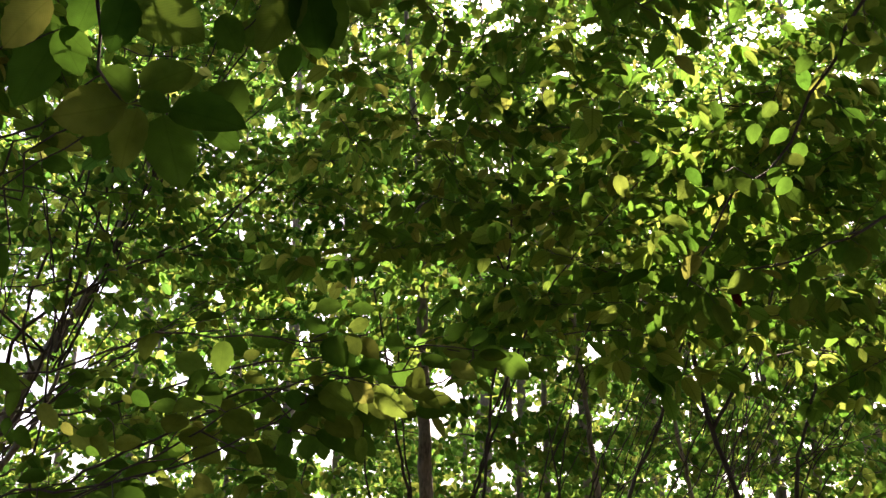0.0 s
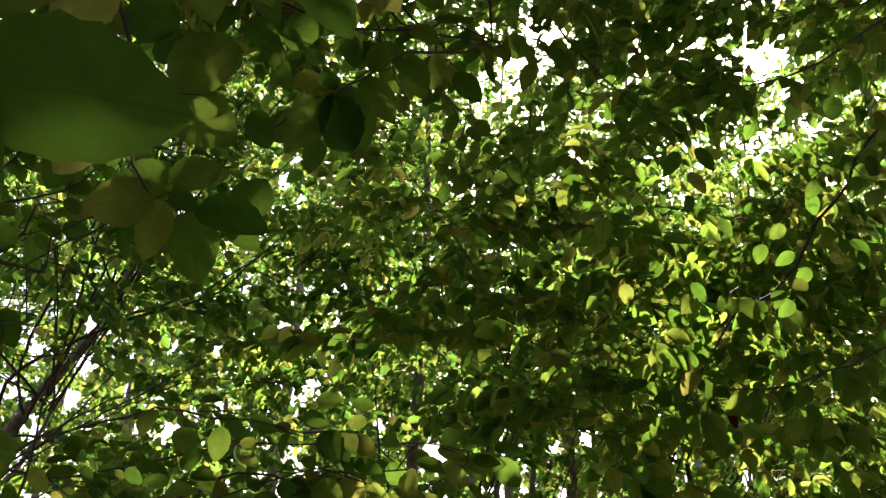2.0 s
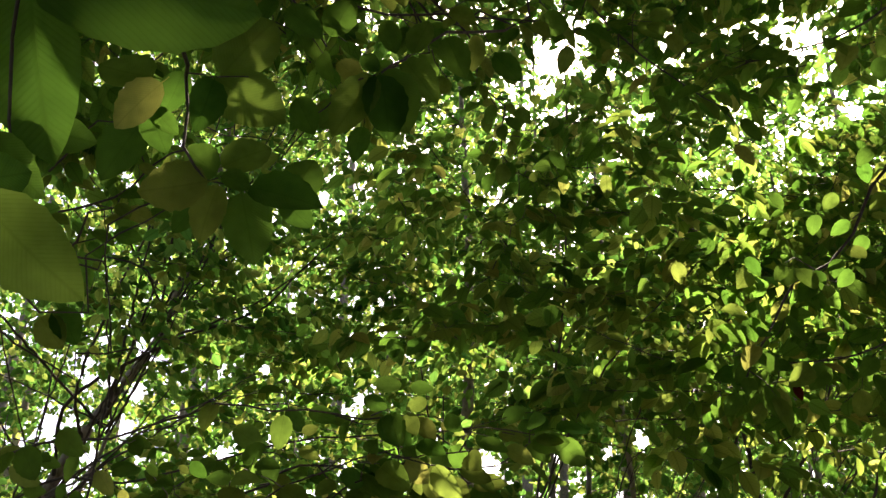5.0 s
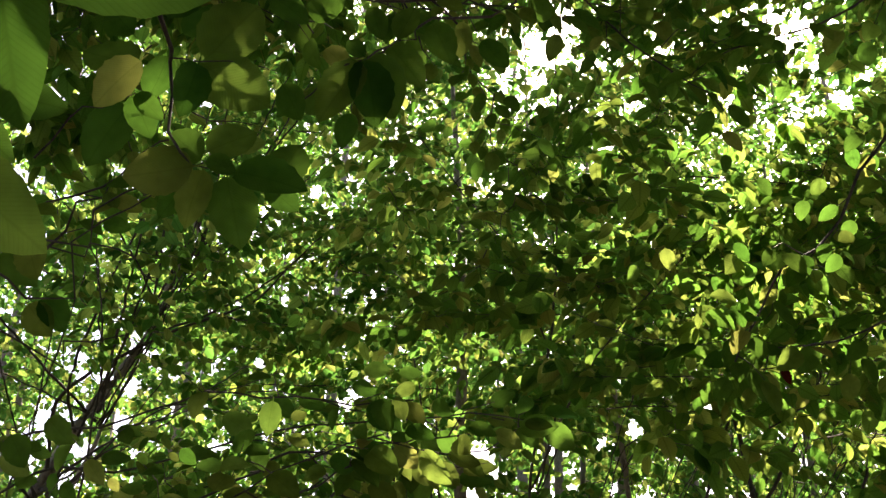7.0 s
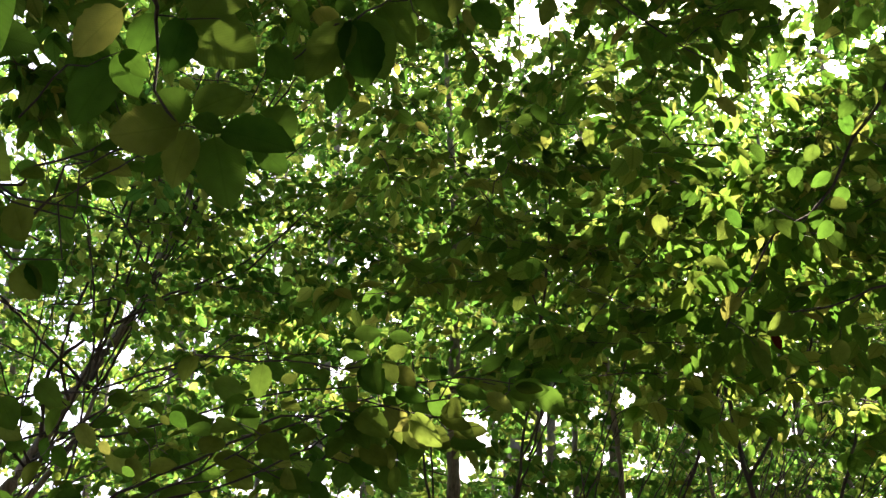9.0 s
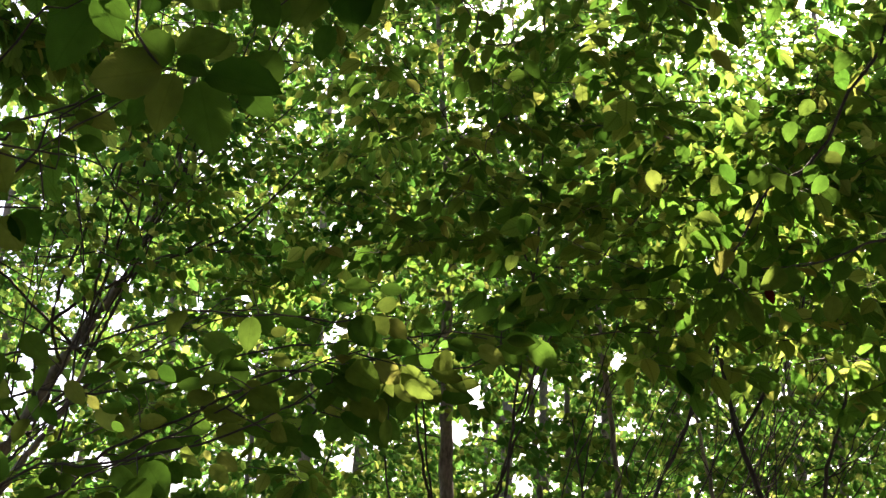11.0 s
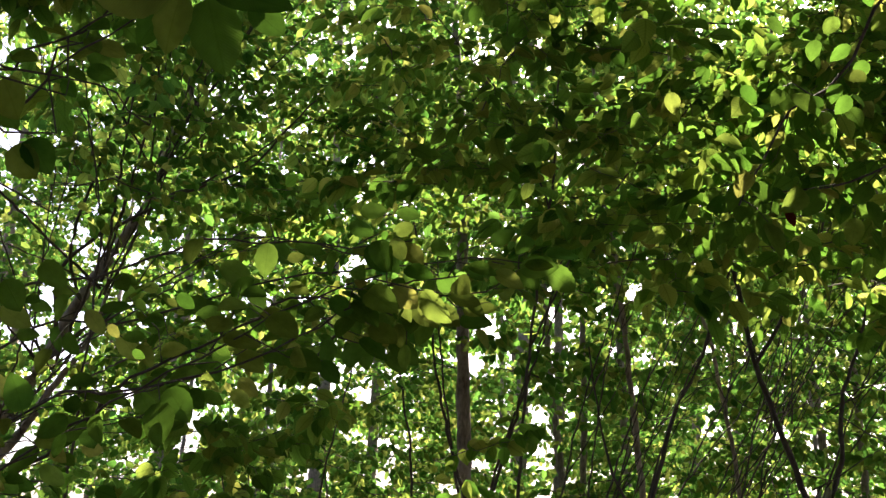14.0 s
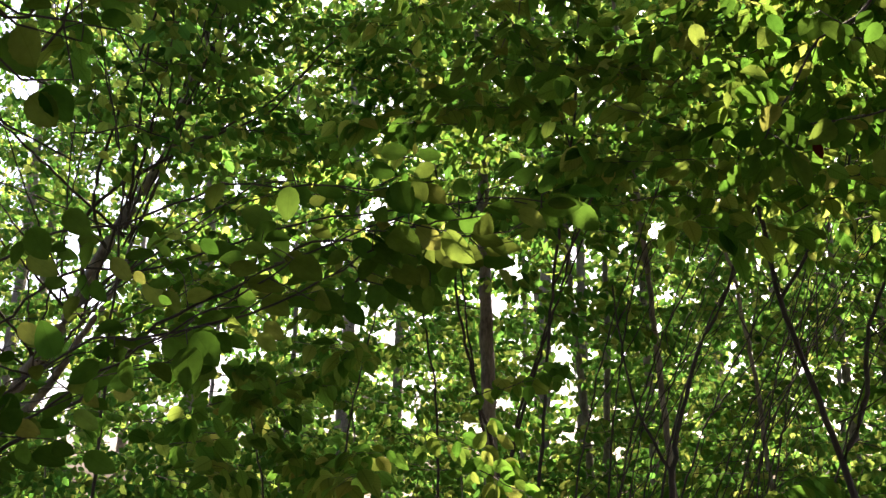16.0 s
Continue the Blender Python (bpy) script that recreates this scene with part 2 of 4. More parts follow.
def grown(base, heading, size, rng, leaf=0.075, tilt=0.5, droop=-0.10):
    """Sprays set at base (n x 3), each along its heading: leaves and twigs of all of them."""
    P, Wy, N, L, A, B, R0, R1 = ([] for _ in range(8))
    for b, hd, s in zip(base, heading, size):
        pos, way, tw = PLANS[rng.integers(len(PLANS))]
        x = unit(np.array([hd[0], hd[1], hd[2] + droop]))
        y = unit(np.cross([0, 0, 1.0], x) + 0.25 * rng.standard_normal(3))
        z = unit(np.cross(x, y))
        y = np.cross(z, x)
        m = np.stack([x, y, z])
        # a small spray carries fewer leaves, so that they lie side by side
        some = rng.random(len(pos)) < 0.9 * s * 0.08 / leaf
        pos, way = pos[some], way[some]
        k = len(pos)
        P.append(b + s * pos @ m + 0.012 * rng.standard_normal((k, 3)))
        w = unit(way @ m) + 0.4 * rng.standard_normal((k, 3))
        w[:, 2] -= 0.75
        Wy.append(w)
        N.append(z * 0.5 + np.array([0, -0.95, 0]) + tilt * rng.standard_normal((k, 3)))
        L.append(leaf * rng.uniform(0.68, 1.22, k))
        A.append(b + s * tw[0] @ m)
        B.append(b + s * tw[1] @ m)
        R0.append(tw[2] * s)
        R1.append(tw[3] * s)
    return [np.concatenate(v) for v in (P, Wy, N, L, A, B, R0, R1)]


# ---- gaps cut through the leaves along sight lines from the camera, so that the sky shows: slope across, slope up, half width, share of leaves missing ----
VIEW_GAPS = np.array([
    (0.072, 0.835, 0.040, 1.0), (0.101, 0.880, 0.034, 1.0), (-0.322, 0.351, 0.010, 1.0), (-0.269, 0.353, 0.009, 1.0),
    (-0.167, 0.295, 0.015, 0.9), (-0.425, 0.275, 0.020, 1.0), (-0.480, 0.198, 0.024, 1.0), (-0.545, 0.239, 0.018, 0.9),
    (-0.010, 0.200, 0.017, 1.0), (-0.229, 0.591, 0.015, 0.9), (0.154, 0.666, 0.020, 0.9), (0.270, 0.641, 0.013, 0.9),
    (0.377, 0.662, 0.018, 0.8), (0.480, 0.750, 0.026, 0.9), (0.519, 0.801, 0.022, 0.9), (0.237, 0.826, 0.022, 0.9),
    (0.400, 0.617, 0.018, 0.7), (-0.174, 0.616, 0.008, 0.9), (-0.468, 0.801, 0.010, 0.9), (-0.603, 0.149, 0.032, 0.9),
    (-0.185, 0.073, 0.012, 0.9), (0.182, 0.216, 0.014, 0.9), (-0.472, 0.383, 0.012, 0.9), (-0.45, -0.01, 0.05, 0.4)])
VIEW_GAPS = np.vstack([VIEW_GAPS, [(-0.512, 0.268, 0.022, 1.0), (-0.525, 0.226, 0.022, 1.0), (-0.513, 0.096, 0.024, 1.0), (-0.406, 0.156, 0.014, 1.0), (-0.323, 0.126, 0.014, 1.0), (-0.329, 0.171, 0.012, 1.0),
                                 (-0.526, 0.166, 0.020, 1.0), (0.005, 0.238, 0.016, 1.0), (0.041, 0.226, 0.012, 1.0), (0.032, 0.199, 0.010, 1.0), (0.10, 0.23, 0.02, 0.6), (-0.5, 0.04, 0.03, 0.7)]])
VIEW_GAPS = np.vstack([VIEW_GAPS, [(-0.421, 0.365, 0.018, 1.0), (-0.414, 0.316, 0.018, 1.0), (-0.456, 0.239, 0.020, 1.0), (-0.362, 0.295, 0.010, 1.0), (-0.300, 0.252, 0.014, 1.0), (-0.148, 0.321, 0.016, 1.0), (-0.067, 0.280, 0.014, 1.0), (-0.218, 0.629, 0.010, 1.0), (-0.163, 0.640, 0.008, 1.0), (-0.253, 0.432, 0.010, 1.0), (-0.029, 0.344, 0.010, 1.0)]])

VIEW_GAPS = np.vstack([VIEW_GAPS, [(0.001, 0.246, 0.018, 1.0), (0.082, 0.208, 0.010, 1.0), (0.063, 0.148, 0.012, 1.0), (0.171, 0.177, 0.010, 1.0), (0.251, 0.153, 0.012, 1.0), (0.326, 0.129, 0.016, 1.0), (0.359, 0.258, 0.014, 1.0), (0.365, 0.118, 0.012, 1.0), (0.209, 0.060, 0.010, 1.0), (0.041, 0.044, 0.012, 1.0), (0.123, 0.040, 0.012, 1.0), (0.073, 0.282, 0.010, 1.0), (0.147, 0.222, 0.012, 1.0), (-0.307, 0.151, 0.012, 1.0), (-0.321, 0.102, 0.012, 1.0), (-0.172, 0.176, 0.010, 1.0), (-0.132, 0.157, 0.014, 1.0), (-0.286, 0.044, 0.012, 1.0), (-0.439, 0.040, 0.012, 1.0), (-0.108, 0.067, 0.010, 1.0)]])

VIEW_GAPS = np.vstack([VIEW_GAPS, [(0.173, 0.287, 0.018, 1.0), (0.137, 0.270, 0.012, 1.0), (0.083, 0.304, 0.012, 1.0), (0.003, 0.239, 0.014, 1.0), (0.281, 0.249, 0.010, 1.0), (0.256, 0.314, 0.010, 1.0)]])
VIEW_GAPS[2:, 2] *= np.where(VIEW_GAPS[2:, 1] > 0.55, 0.7, 0.78)
# leaves for the sun to pick out, placed to fit the camera's view (the low ones by stalk end and tip), and the shafts
# cut through the crowns to let it reach them (radius)
LIT_LOW = [
    ((-0.247, 1.660, 2.139), (-0.195, 1.670, 2.148)), ((-0.264, 1.640, 2.105), (-0.217, 1.650, 2.090)), ((-0.142, 1.640, 2.106), (-0.183, 1.650, 2.090)),
    ((-0.180, 1.660, 2.087), (-0.160, 1.670, 2.044)), ((-0.181, 1.700, 2.152), (-0.134, 1.710, 2.153)), ((-0.413, 1.640, 2.066), (-0.418, 1.650, 2.000)),
    ((-0.379, 1.660, 2.040), (-0.350, 1.670, 2.052)), ((-0.613, 1.750, 1.994), (-0.580, 1.760, 1.967)), ((-0.450, 1.700, 1.998), (-0.430, 1.710, 1.949)),
    ((-0.785, 1.850, 1.953), (-0.765, 1.860, 1.928)), ((-0.736, 1.850, 2.009), (-0.716, 1.860, 1.985)), ((-0.651, 1.800, 1.998), (-0.632, 1.810, 1.984)),
    ((-0.485, 1.750, 1.805), (-0.449, 1.760, 1.775)), ((-0.558, 1.850, 1.915), (-0.527, 1.860, 1.896)), ((-0.748, 1.900, 1.911), (-0.723, 1.910, 1.895)),
    ((-0.666, 1.900, 1.834), (-0.613, 1.910, 1.816)),
]
LIT_HIGH = [(0.991, 2.277, 2.75), (0.912, 2.277, 2.93), (0.838, 2.277, 2.74), (0.689, 2.277, 2.78), (0.984, 2.277, 3.0), (0.678, 2.277, 2.925),
            (0.496, 2.277, 2.76), (0.779, 2.277, 3.0), (1.05, 2.277, 2.86), (0.6, 2.277, 2.85), (1.12, 2.277, 3.1)]
SUN_SHAFTS = [(*((np.array(p) + np.array(q)) / 2), 0.012) for p, q in LIT_LOW] + [(x, y, z - 0.02, 0.02) for x, y, z in LIT_HIGH]
SUN_SHAFTS += [(1.12, 2.2, 3.0, 0.02), (-0.259, 0.355, 1.798, -0.008), (-0.159, 0.37, 1.913, 0.005), (-0.331, 0.63, 2.05, 0.01), (-0.535, 1.1, 2.35, 0.045), (-0.392, 1.09, 2.38, 0.012), (-0.33, 1.18, 2.245, 0.015), (-0.2, 6.1, 4.7, 0.3),
           (1.0, 3.0, 3.6, 0.12), (1.35, 3.0, 3.9, 0.14), (0.7, 3.0, 3.6, 0.10), (1.2, 5.0, 2.3, 0.3), (1.6, 5.2, 2.5, 0.3), (1.2, 2.3, 3.2, 0.05)]
SUN_SHAFTS += [(1.52, 5.92, 5.25, 0.40), (1.99, 5.92, 5.68, 0.40), (1.73, 4.42, 4.31, 0.30), (-1.14, 5.92, 3.49, 0.35), (-1.79, 5.92, 3.71, 0.25), (-0.09, 6.12, 4.01, 0.30), (-0.58, 5.92, 3.39, 0.30), (1.16, 6.42, 5.89, 0.30)]
SUN_SHAFTS += [(0.57, 3.2, 4.05, 0.09), (0.87, 3.2, 3.81, 0.16), (0.99, 3.2, 3.53, 0.13), (1.41, 3.2, 4.07, 0.1), (1.13, 3.2, 3.79, 0.14), (-0.35, 3.2, 3.88, 0.05), (-0.28, 3.2, 3.1, 0.05), (-1.02, 3.2, 3.11, 0.05)]
SUN_SHAFTS += [(1.039, 2.3, 2.925, 0.035), (0.93, 2.3, 2.796, 0.035), (1.107, 2.3, 3.078, 0.035), (0.884, 2.3, 2.961, 0.035), (0.979, 2.3, 2.69, 0.035)]
SUN_SHAFTS += [(-1.471, 3.0, 1.657, 0.05), (-1.256, 3.0, 1.734, 0.05), (-1.395, 3.0, 1.897, 0.05), (-1.127, 3.0, 1.893, 0.05), (-1.007, 3.0, 2.009, 0.05), (-1.435, 3.0, 1.784, 0.05), (-1.153, 3.0, 1.665, 0.05)]
# shafts cut to put flecks of sun on the young growth further back
SUN_SHAFTS += [(x, 9.0 + 0.5 * (k % 3), 1.9 + 0.5 * (k % 2), 0.30) for k, x in enumerate(np.arange(-5.5, 5.0, 0.9))]
SUN_SHAFTS += [(x, 7.2 + 0.4 * (k % 2), 2.5 + 0.6 * (k % 3), 0.16) for k, x in enumerate(np.arange(-3.6, 3.2, 0.8))]


# gaps cut through the leaves to fit the camera's view, as slopes across and up from the low end of its walk
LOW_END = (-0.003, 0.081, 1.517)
LOW_VIEW_GAPS = [(-0.502, 0.289), (-0.564, 0.246), (-0.497, 0.169), (-0.327, 0.14), (-0.293, 0.157), (-0.324, 0.112), (-0.349, 0.098), (-0.439, 0.05), (-0.29, 0.06), (-0.515, 0.12), (-0.387, 0.045), (-0.485, 0.223), (-0.175, 0.189), (-0.135, 0.176), (-0.105, 0.082), (-0.001, 0.269), (0.06, 0.148), (0.312, 0.141), (0.366, 0.136),
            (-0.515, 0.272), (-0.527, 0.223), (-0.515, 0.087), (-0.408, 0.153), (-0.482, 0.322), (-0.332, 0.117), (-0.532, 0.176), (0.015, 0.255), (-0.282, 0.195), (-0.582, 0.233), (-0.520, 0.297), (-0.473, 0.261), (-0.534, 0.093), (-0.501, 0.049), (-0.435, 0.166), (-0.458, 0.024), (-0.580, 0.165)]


def outside_gaps(pos, rng, length=0.0):
    """True for the leaves that stay: none stands in a gap cut along the camera's sight lines, or in a shaft cut to let
    the sun reach the lower leaves.
    """
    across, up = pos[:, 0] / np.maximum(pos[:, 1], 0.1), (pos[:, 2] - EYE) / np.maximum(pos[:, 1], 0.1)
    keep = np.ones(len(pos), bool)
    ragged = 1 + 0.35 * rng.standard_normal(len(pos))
    for x, z, r, share in VIEW_GAPS:
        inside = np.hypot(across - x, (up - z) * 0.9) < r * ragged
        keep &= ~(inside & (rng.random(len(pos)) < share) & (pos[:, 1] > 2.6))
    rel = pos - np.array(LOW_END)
    for x, z in LOW_VIEW_GAPS:
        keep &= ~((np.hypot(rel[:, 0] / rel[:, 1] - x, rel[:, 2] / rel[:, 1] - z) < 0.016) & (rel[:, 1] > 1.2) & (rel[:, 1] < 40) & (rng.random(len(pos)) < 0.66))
    for x, y, z, r in SUN_SHAFTS:
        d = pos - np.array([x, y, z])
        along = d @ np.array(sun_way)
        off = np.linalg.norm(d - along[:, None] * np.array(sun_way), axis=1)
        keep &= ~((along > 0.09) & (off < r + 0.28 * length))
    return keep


# ---- things ----
def stem_part(name, points, r0, r1, parent, material, rng, sides=8, label=""):
    line = curve_through(points)
    line[1:-1] += 0.004 * rng.standard_normal((len(line) - 2, 3))
    v, f = tube(line, r0, r1, sides, rng)
    ob = new(name, mesh_from(name, v, f, material))
    ob.parent = parent
    if label:
        tagged(ob, label)
    return ob


def thing(name, label, category, group=""):
    return tagged(new(name), label, category, group)


def crown_part(parent, sprays, rng, template=FAR, cut_gaps=True, leaf=0.075, tilt=0.5, name="crown", droop=-0.10):
    base, heading, size = sprays
    P, Wy, N, L, A, B, R0, R1 = grown(base, heading, size, rng, leaf, tilt, droop)
    if cut_gaps:
        k = outside_gaps(P + 0.5 * L[:, None] * unit(Wy), rng, L)
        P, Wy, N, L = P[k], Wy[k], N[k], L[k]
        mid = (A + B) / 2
        k = outside_gaps(mid, rng)
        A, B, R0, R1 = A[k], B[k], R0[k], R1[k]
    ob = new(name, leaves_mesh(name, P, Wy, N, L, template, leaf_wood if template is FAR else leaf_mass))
    ob.parent = parent
    tagged(ob, kind="stuff")
    k = R0 > (0.0025 if template is FAR else 0.0)
    tw = new("brushwood", rods_mesh("brushwood", A[k], B[k], R0[k], R1[k], twig_bark))
    tw.parent = parent
    tagged(tw, kind="stuff")
    return ob


def crown_sprays(rng, centre, radii, n, trunk_xy, size=(0.8, 1.4), shell=0.15):
    """Sprays that fill a crown, clumped in layers, pointing away from the trunk."""
    d = unit(rng.standard_normal((n, 3)))
    r = rng.uniform(shell, 1, n) ** 0.5
    p = np.asarray(centre) + d * r[:, None] * np.asarray(radii)
    p[:, 2] = np.round(p[:, 2] / 0.42) * 0.42 + 0.11 * rng.standard_normal(n)
    p[:, 2] = np.maximum(p[:, 2], 0.9)
    hd = p - np.array([trunk_xy[0], trunk_xy[1], 0])
    hd[:, 2] = 0
    hd = unit(hd) + 0.5 * rng.standard_normal((n, 3)) * [1, 1, 0.35]
    return p, unit(hd), rng.uniform(*size, n)


# ---- the ground ----
def build_ground():
    rng = np.random.default_rng(2)
    xs = np.concatenate([-np.geomspace(2500, 12, 24), np.linspace(-11, 11, 45), np.geomspace(12, 2500, 24)])
    n = len(xs)
    gx, gy = np.meshgrid(xs, xs, indexing="ij")
    near = np.exp(-(gx ** 2 + gy ** 2) / 900)
    z = near * (0.05 * np.sin(gx * 0.9) * np.cos(gy * 0.7) + 0.015 * rng.standard_normal(gx.shape)) - 0.03
    k = np.arange(n - 1)
    i, j = np.meshgrid(k, k, indexing="ij")
    f = np.stack([i * n + j, (i + 1) * n + j, (i + 1) * n + j + 1, i * n + j + 1], -1).reshape(-1, 4)
    ob = new("ground", mesh_from("ground", np.stack([gx, gy, z], -1).reshape(-1, 3), f, litter))
    tagged(ob, "brown woodland floor covered with old leaves", "ground", kind="structure")


build_ground()


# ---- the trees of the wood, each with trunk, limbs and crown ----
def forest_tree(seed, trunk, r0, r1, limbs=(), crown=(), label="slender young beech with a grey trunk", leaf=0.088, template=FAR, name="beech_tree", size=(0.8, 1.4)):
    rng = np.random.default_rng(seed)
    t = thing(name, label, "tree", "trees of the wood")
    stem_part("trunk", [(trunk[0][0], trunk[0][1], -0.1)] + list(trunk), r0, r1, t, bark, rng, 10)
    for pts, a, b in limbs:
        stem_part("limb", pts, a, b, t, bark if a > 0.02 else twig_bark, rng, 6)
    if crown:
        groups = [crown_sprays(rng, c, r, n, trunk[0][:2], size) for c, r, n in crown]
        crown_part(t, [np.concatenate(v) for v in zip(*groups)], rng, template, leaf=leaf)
    return t


forest_tree(21, [(-0.08, 6.69, 0.6), (-0.10, 6.69, 1.5), (-0.128, 6.64, 2.23), (-0.165, 6.59, 3.24), (-0.185, 6.56, 4.2), (-0.22, 6.6, 5.0), (-0.29, 6.7, 5.83), (-0.41, 6.9, 7.3), (-0.5, 7.0, 9.0)], 0.07, 0.006,
            [([(-0.14, 6.56, 4.2), (-0.5, 6.3, 4.6), (-1.0, 6.0, 4.9)], 0.02, 0.006), ([(-0.2, 6.6, 5.0), (0.4, 6.2, 5.5), (1.0, 6.0, 5.8)], 0.02, 0.006)],
            [((-0.3, 6.6, 6.2), (2.2, 1.3, 2.9), 135), ((-0.1, 7.2, 3.8), (1.8, 0.8, 1.2), 24), ((-0.2, 5.9, 4.4), (0.8, 0.35, 1.1), 18), ((-0.2, 6.15, 4.9), (0.35, 0.2, 1.3), 16), ((-0.1, 6.2, 3.0), (0.5, 0.2, 0.5), 8)], "straight young beech with a slim grey-brown trunk")
def fan_of_twigs(seed, starts, n, reach, lift, ahead):
    """Long bare twigs that leave a stem one by one and bend as they go."""
    rng = np.random.default_rng(seed)
    out = []
    for i in range(n):
        a = np.array(starts[i % len(starts)]) + 0.05 * rng.standard_normal(3)
        d = np.array([rng.uniform(*reach), rng.uniform(*ahead), rng.uniform(*lift)])
        sag = rng.uniform(-0.25, 0.25)
        out.append(([tuple(a), tuple(a + d * 0.35 + [0, 0, sag * 0.6]), tuple(a + d * 0.7 + [0, 0, sag]), tuple(a + d + [0, 0, sag * 0.7])], rng.uniform(0.006, 0.012), 0.003))
    return out


forest_tree(22, [(-4.1, 5.9, 0.4), (-3.7, 5.9, 1.3), (-3.401, 5.9, 1.892), (-3.237, 5.9, 2.246), (-3.009, 5.9, 2.613), (-2.794, 5.9, 3.134), (-2.531, 5.9, 3.617), (-2.404, 5.9, 3.898), (-2.337, 5.9, 4.299), (-2.253, 5.9, 4.584), (-2.206, 5.9, 5.0), (-2.2, 5.9, 5.6), (-2.1, 6.1, 7.0)], 0.068, 0.010,
            [([(-2.9, 5.85, 2.85), (-2.792, 5.6, 3.3), (-2.124, 5.4, 3.646), (-1.666, 5.2, 3.739), (-1.448, 5.1, 3.804), (-1.246, 5.0, 3.988), (-1.046, 4.9, 4.148)], 0.015, 0.005),
             ([(-2.52, 5.9, 3.64), (-2.42, 5.8, 3.771), (-2.022, 5.6, 3.84), (-1.593, 5.4, 3.961), (-1.252, 5.3, 4.201)], 0.012, 0.004),
             ([(-3.35, 6.0, 1.9), (-3.205, 6.1, 2.14), (-2.958, 6.1, 2.574), (-2.799, 6.1, 2.859), (-2.689, 6.1, 3.235)], 0.035, 0.012),
             ([(-2.75, 5.8, 3.1), (-2.473, 5.0, 3.162), (-2.417, 5.0, 3.6), (-2.31, 5.0, 4.099), (-2.166, 5.0, 4.667)], 0.012, 0.006)]
            + fan_of_twigs(221, [(-3.2, 5.85, 2.3), (-2.9, 5.85, 2.65), (-2.65, 5.85, 3.2), (-2.4, 5.85, 3.9), (-2.2, 5.85, 4.5)], 44, (-1.2, 2.0), (0.1, 1.6), (-1.9, -0.6)),
            [((-2.5, 6.4, 5.6), (2.1, 1.2, 2.4), 150), ((-2.6, 6.8, 3.4), (2.0, 0.8, 1.3), 34), ((-2.3, 5.2, 4.0), (0.9, 0.4, 0.9), 26)], "leaning beech with a dark trunk and forking limbs")
forest_tree(23, [(1.16, 6.287, 0.8), (1.062, 6.289, 2.188), (1.02, 6.289, 2.737), (0.977, 6.289, 3.313), (0.94, 6.289, 3.699), (0.87, 6.29, 4.4), (0.8, 6.4, 6.0)], 0.028, 0.010, [],
            [((0.9, 6.8, 5.4), (1.8, 1.2, 2.2), 110), ((1.2, 7.2, 3.8), (1.6, 0.8, 1.0), 20), ((0.87, 5.60, 3.91), (0.75, 0.35, 0.5), 22)], "thin pale-barked young beech")
forest_tree(24, [(0.87, 9.087, 0.8), (0.833, 9.089, 1.496), (0.803, 9.089, 2.041), (0.76, 9.089, 2.594), (0.66, 9.087, 3.67), (0.5, 9.2, 7.0), (0.4, 9.2, 10.0)], 0.045, 0.01, [],
            [((0.5, 9.3, 7.0), (2.8, 1.4, 4.5), 150)])
forest_tree(25, [(2.05, 7.087, 0.8), (1.952, 7.089, 1.862), (1.923, 7.089, 2.37), (1.86, 7.089, 2.809), (1.809, 7.089, 3.217), (1.709, 7.089, 3.735), (1.6, 7.1, 6.0)], 0.022, 0.008, [],
            [((2.4, 7.2, 4.2), (1.8, 1.2, 2.4), 140)], "thin young beech with a bent stem")
FAR_TREES = [(3.3, 8.3, 11.5, 2.3), (0.9, 8.9, 12, 2.0), (-5.4, 8.2, 9, 2.6), (-2.6, 10.4, 11, 2.8), (4.2, 8.8, 9, 2.6), (-8.5, 12.0, 12, 3.2), (-4.6, 13.6, 14, 3.4), (0.2, 14.0, 15, 3.6), (4.6, 13.0, 13, 3.2), (8.6, 11.5, 12, 3.2), (5.6, 5.2, 8, 2.2), (-7.0, 4.8, 9, 2.4)]
for i, (x, y, h, w) in enumerate(FAR_TREES):
    forest_tree(40 + i, [(x, y, 0.5), (x + 0.1, y, h * 0.3), (x - 0.08, y + 0.1, h * 0.6), (x, y, h * 0.85)], 0.04, 0.006, [],
                [((x, y, h * 0.58), (w, w * 0.7, h * 0.42), 110)], "tall beech in the wood with a leafy crown", 0.095)
forest_tree(140, [(3.6, 9.6, 0.5), (3.5, 9.6, 4.0), (3.4, 9.5, 9.0)], 0.06, 0.01, [], [((3.5, 9.3, 7.4), (1.9, 1.0, 2.3), 125)], "tall beech in the wood with a sunlit crown", 0.095)
forest_tree(141, [(1.6, 9.9, 0.5), (1.5, 9.9, 4.5), (1.3, 9.8, 10.0)], 0.06, 0.01, [], [((1.5, 9.6, 8.9), (1.5, 1.0, 1.3), 56)], "tall beech in the wood with a sunlit crown", 0.095)
# younger growth between the trunks, and the wood further off
YOUNG = [(-6.6, 9.4), (-4.0, 8.6), (-1.6, 9.2), (0.9, 10.8), (2.9, 9.0), (5.2, 10.4), (-3.2, 11.6), (3.4, 12.2)]
for i, (x, y) in enumerate(YOUNG):
    forest_tree(80 + i, [(x, y, 0.4), (x + 0.1, y, 1.6), (x - 0.1, y + 0.1, 3.2)], 0.02, 0.006, [],
                [((x, y, 2.3), (1.9, 0.9, 1.9), 108)], "young beech in the understorey, leafy to the ground", 0.09)
DISTANT = [(-15, 17), (-10.5, 19), (-6.5, 18), (-2.5, 20), (1.5, 18.5), (5.5, 20), (9.5, 18), (14, 19)]
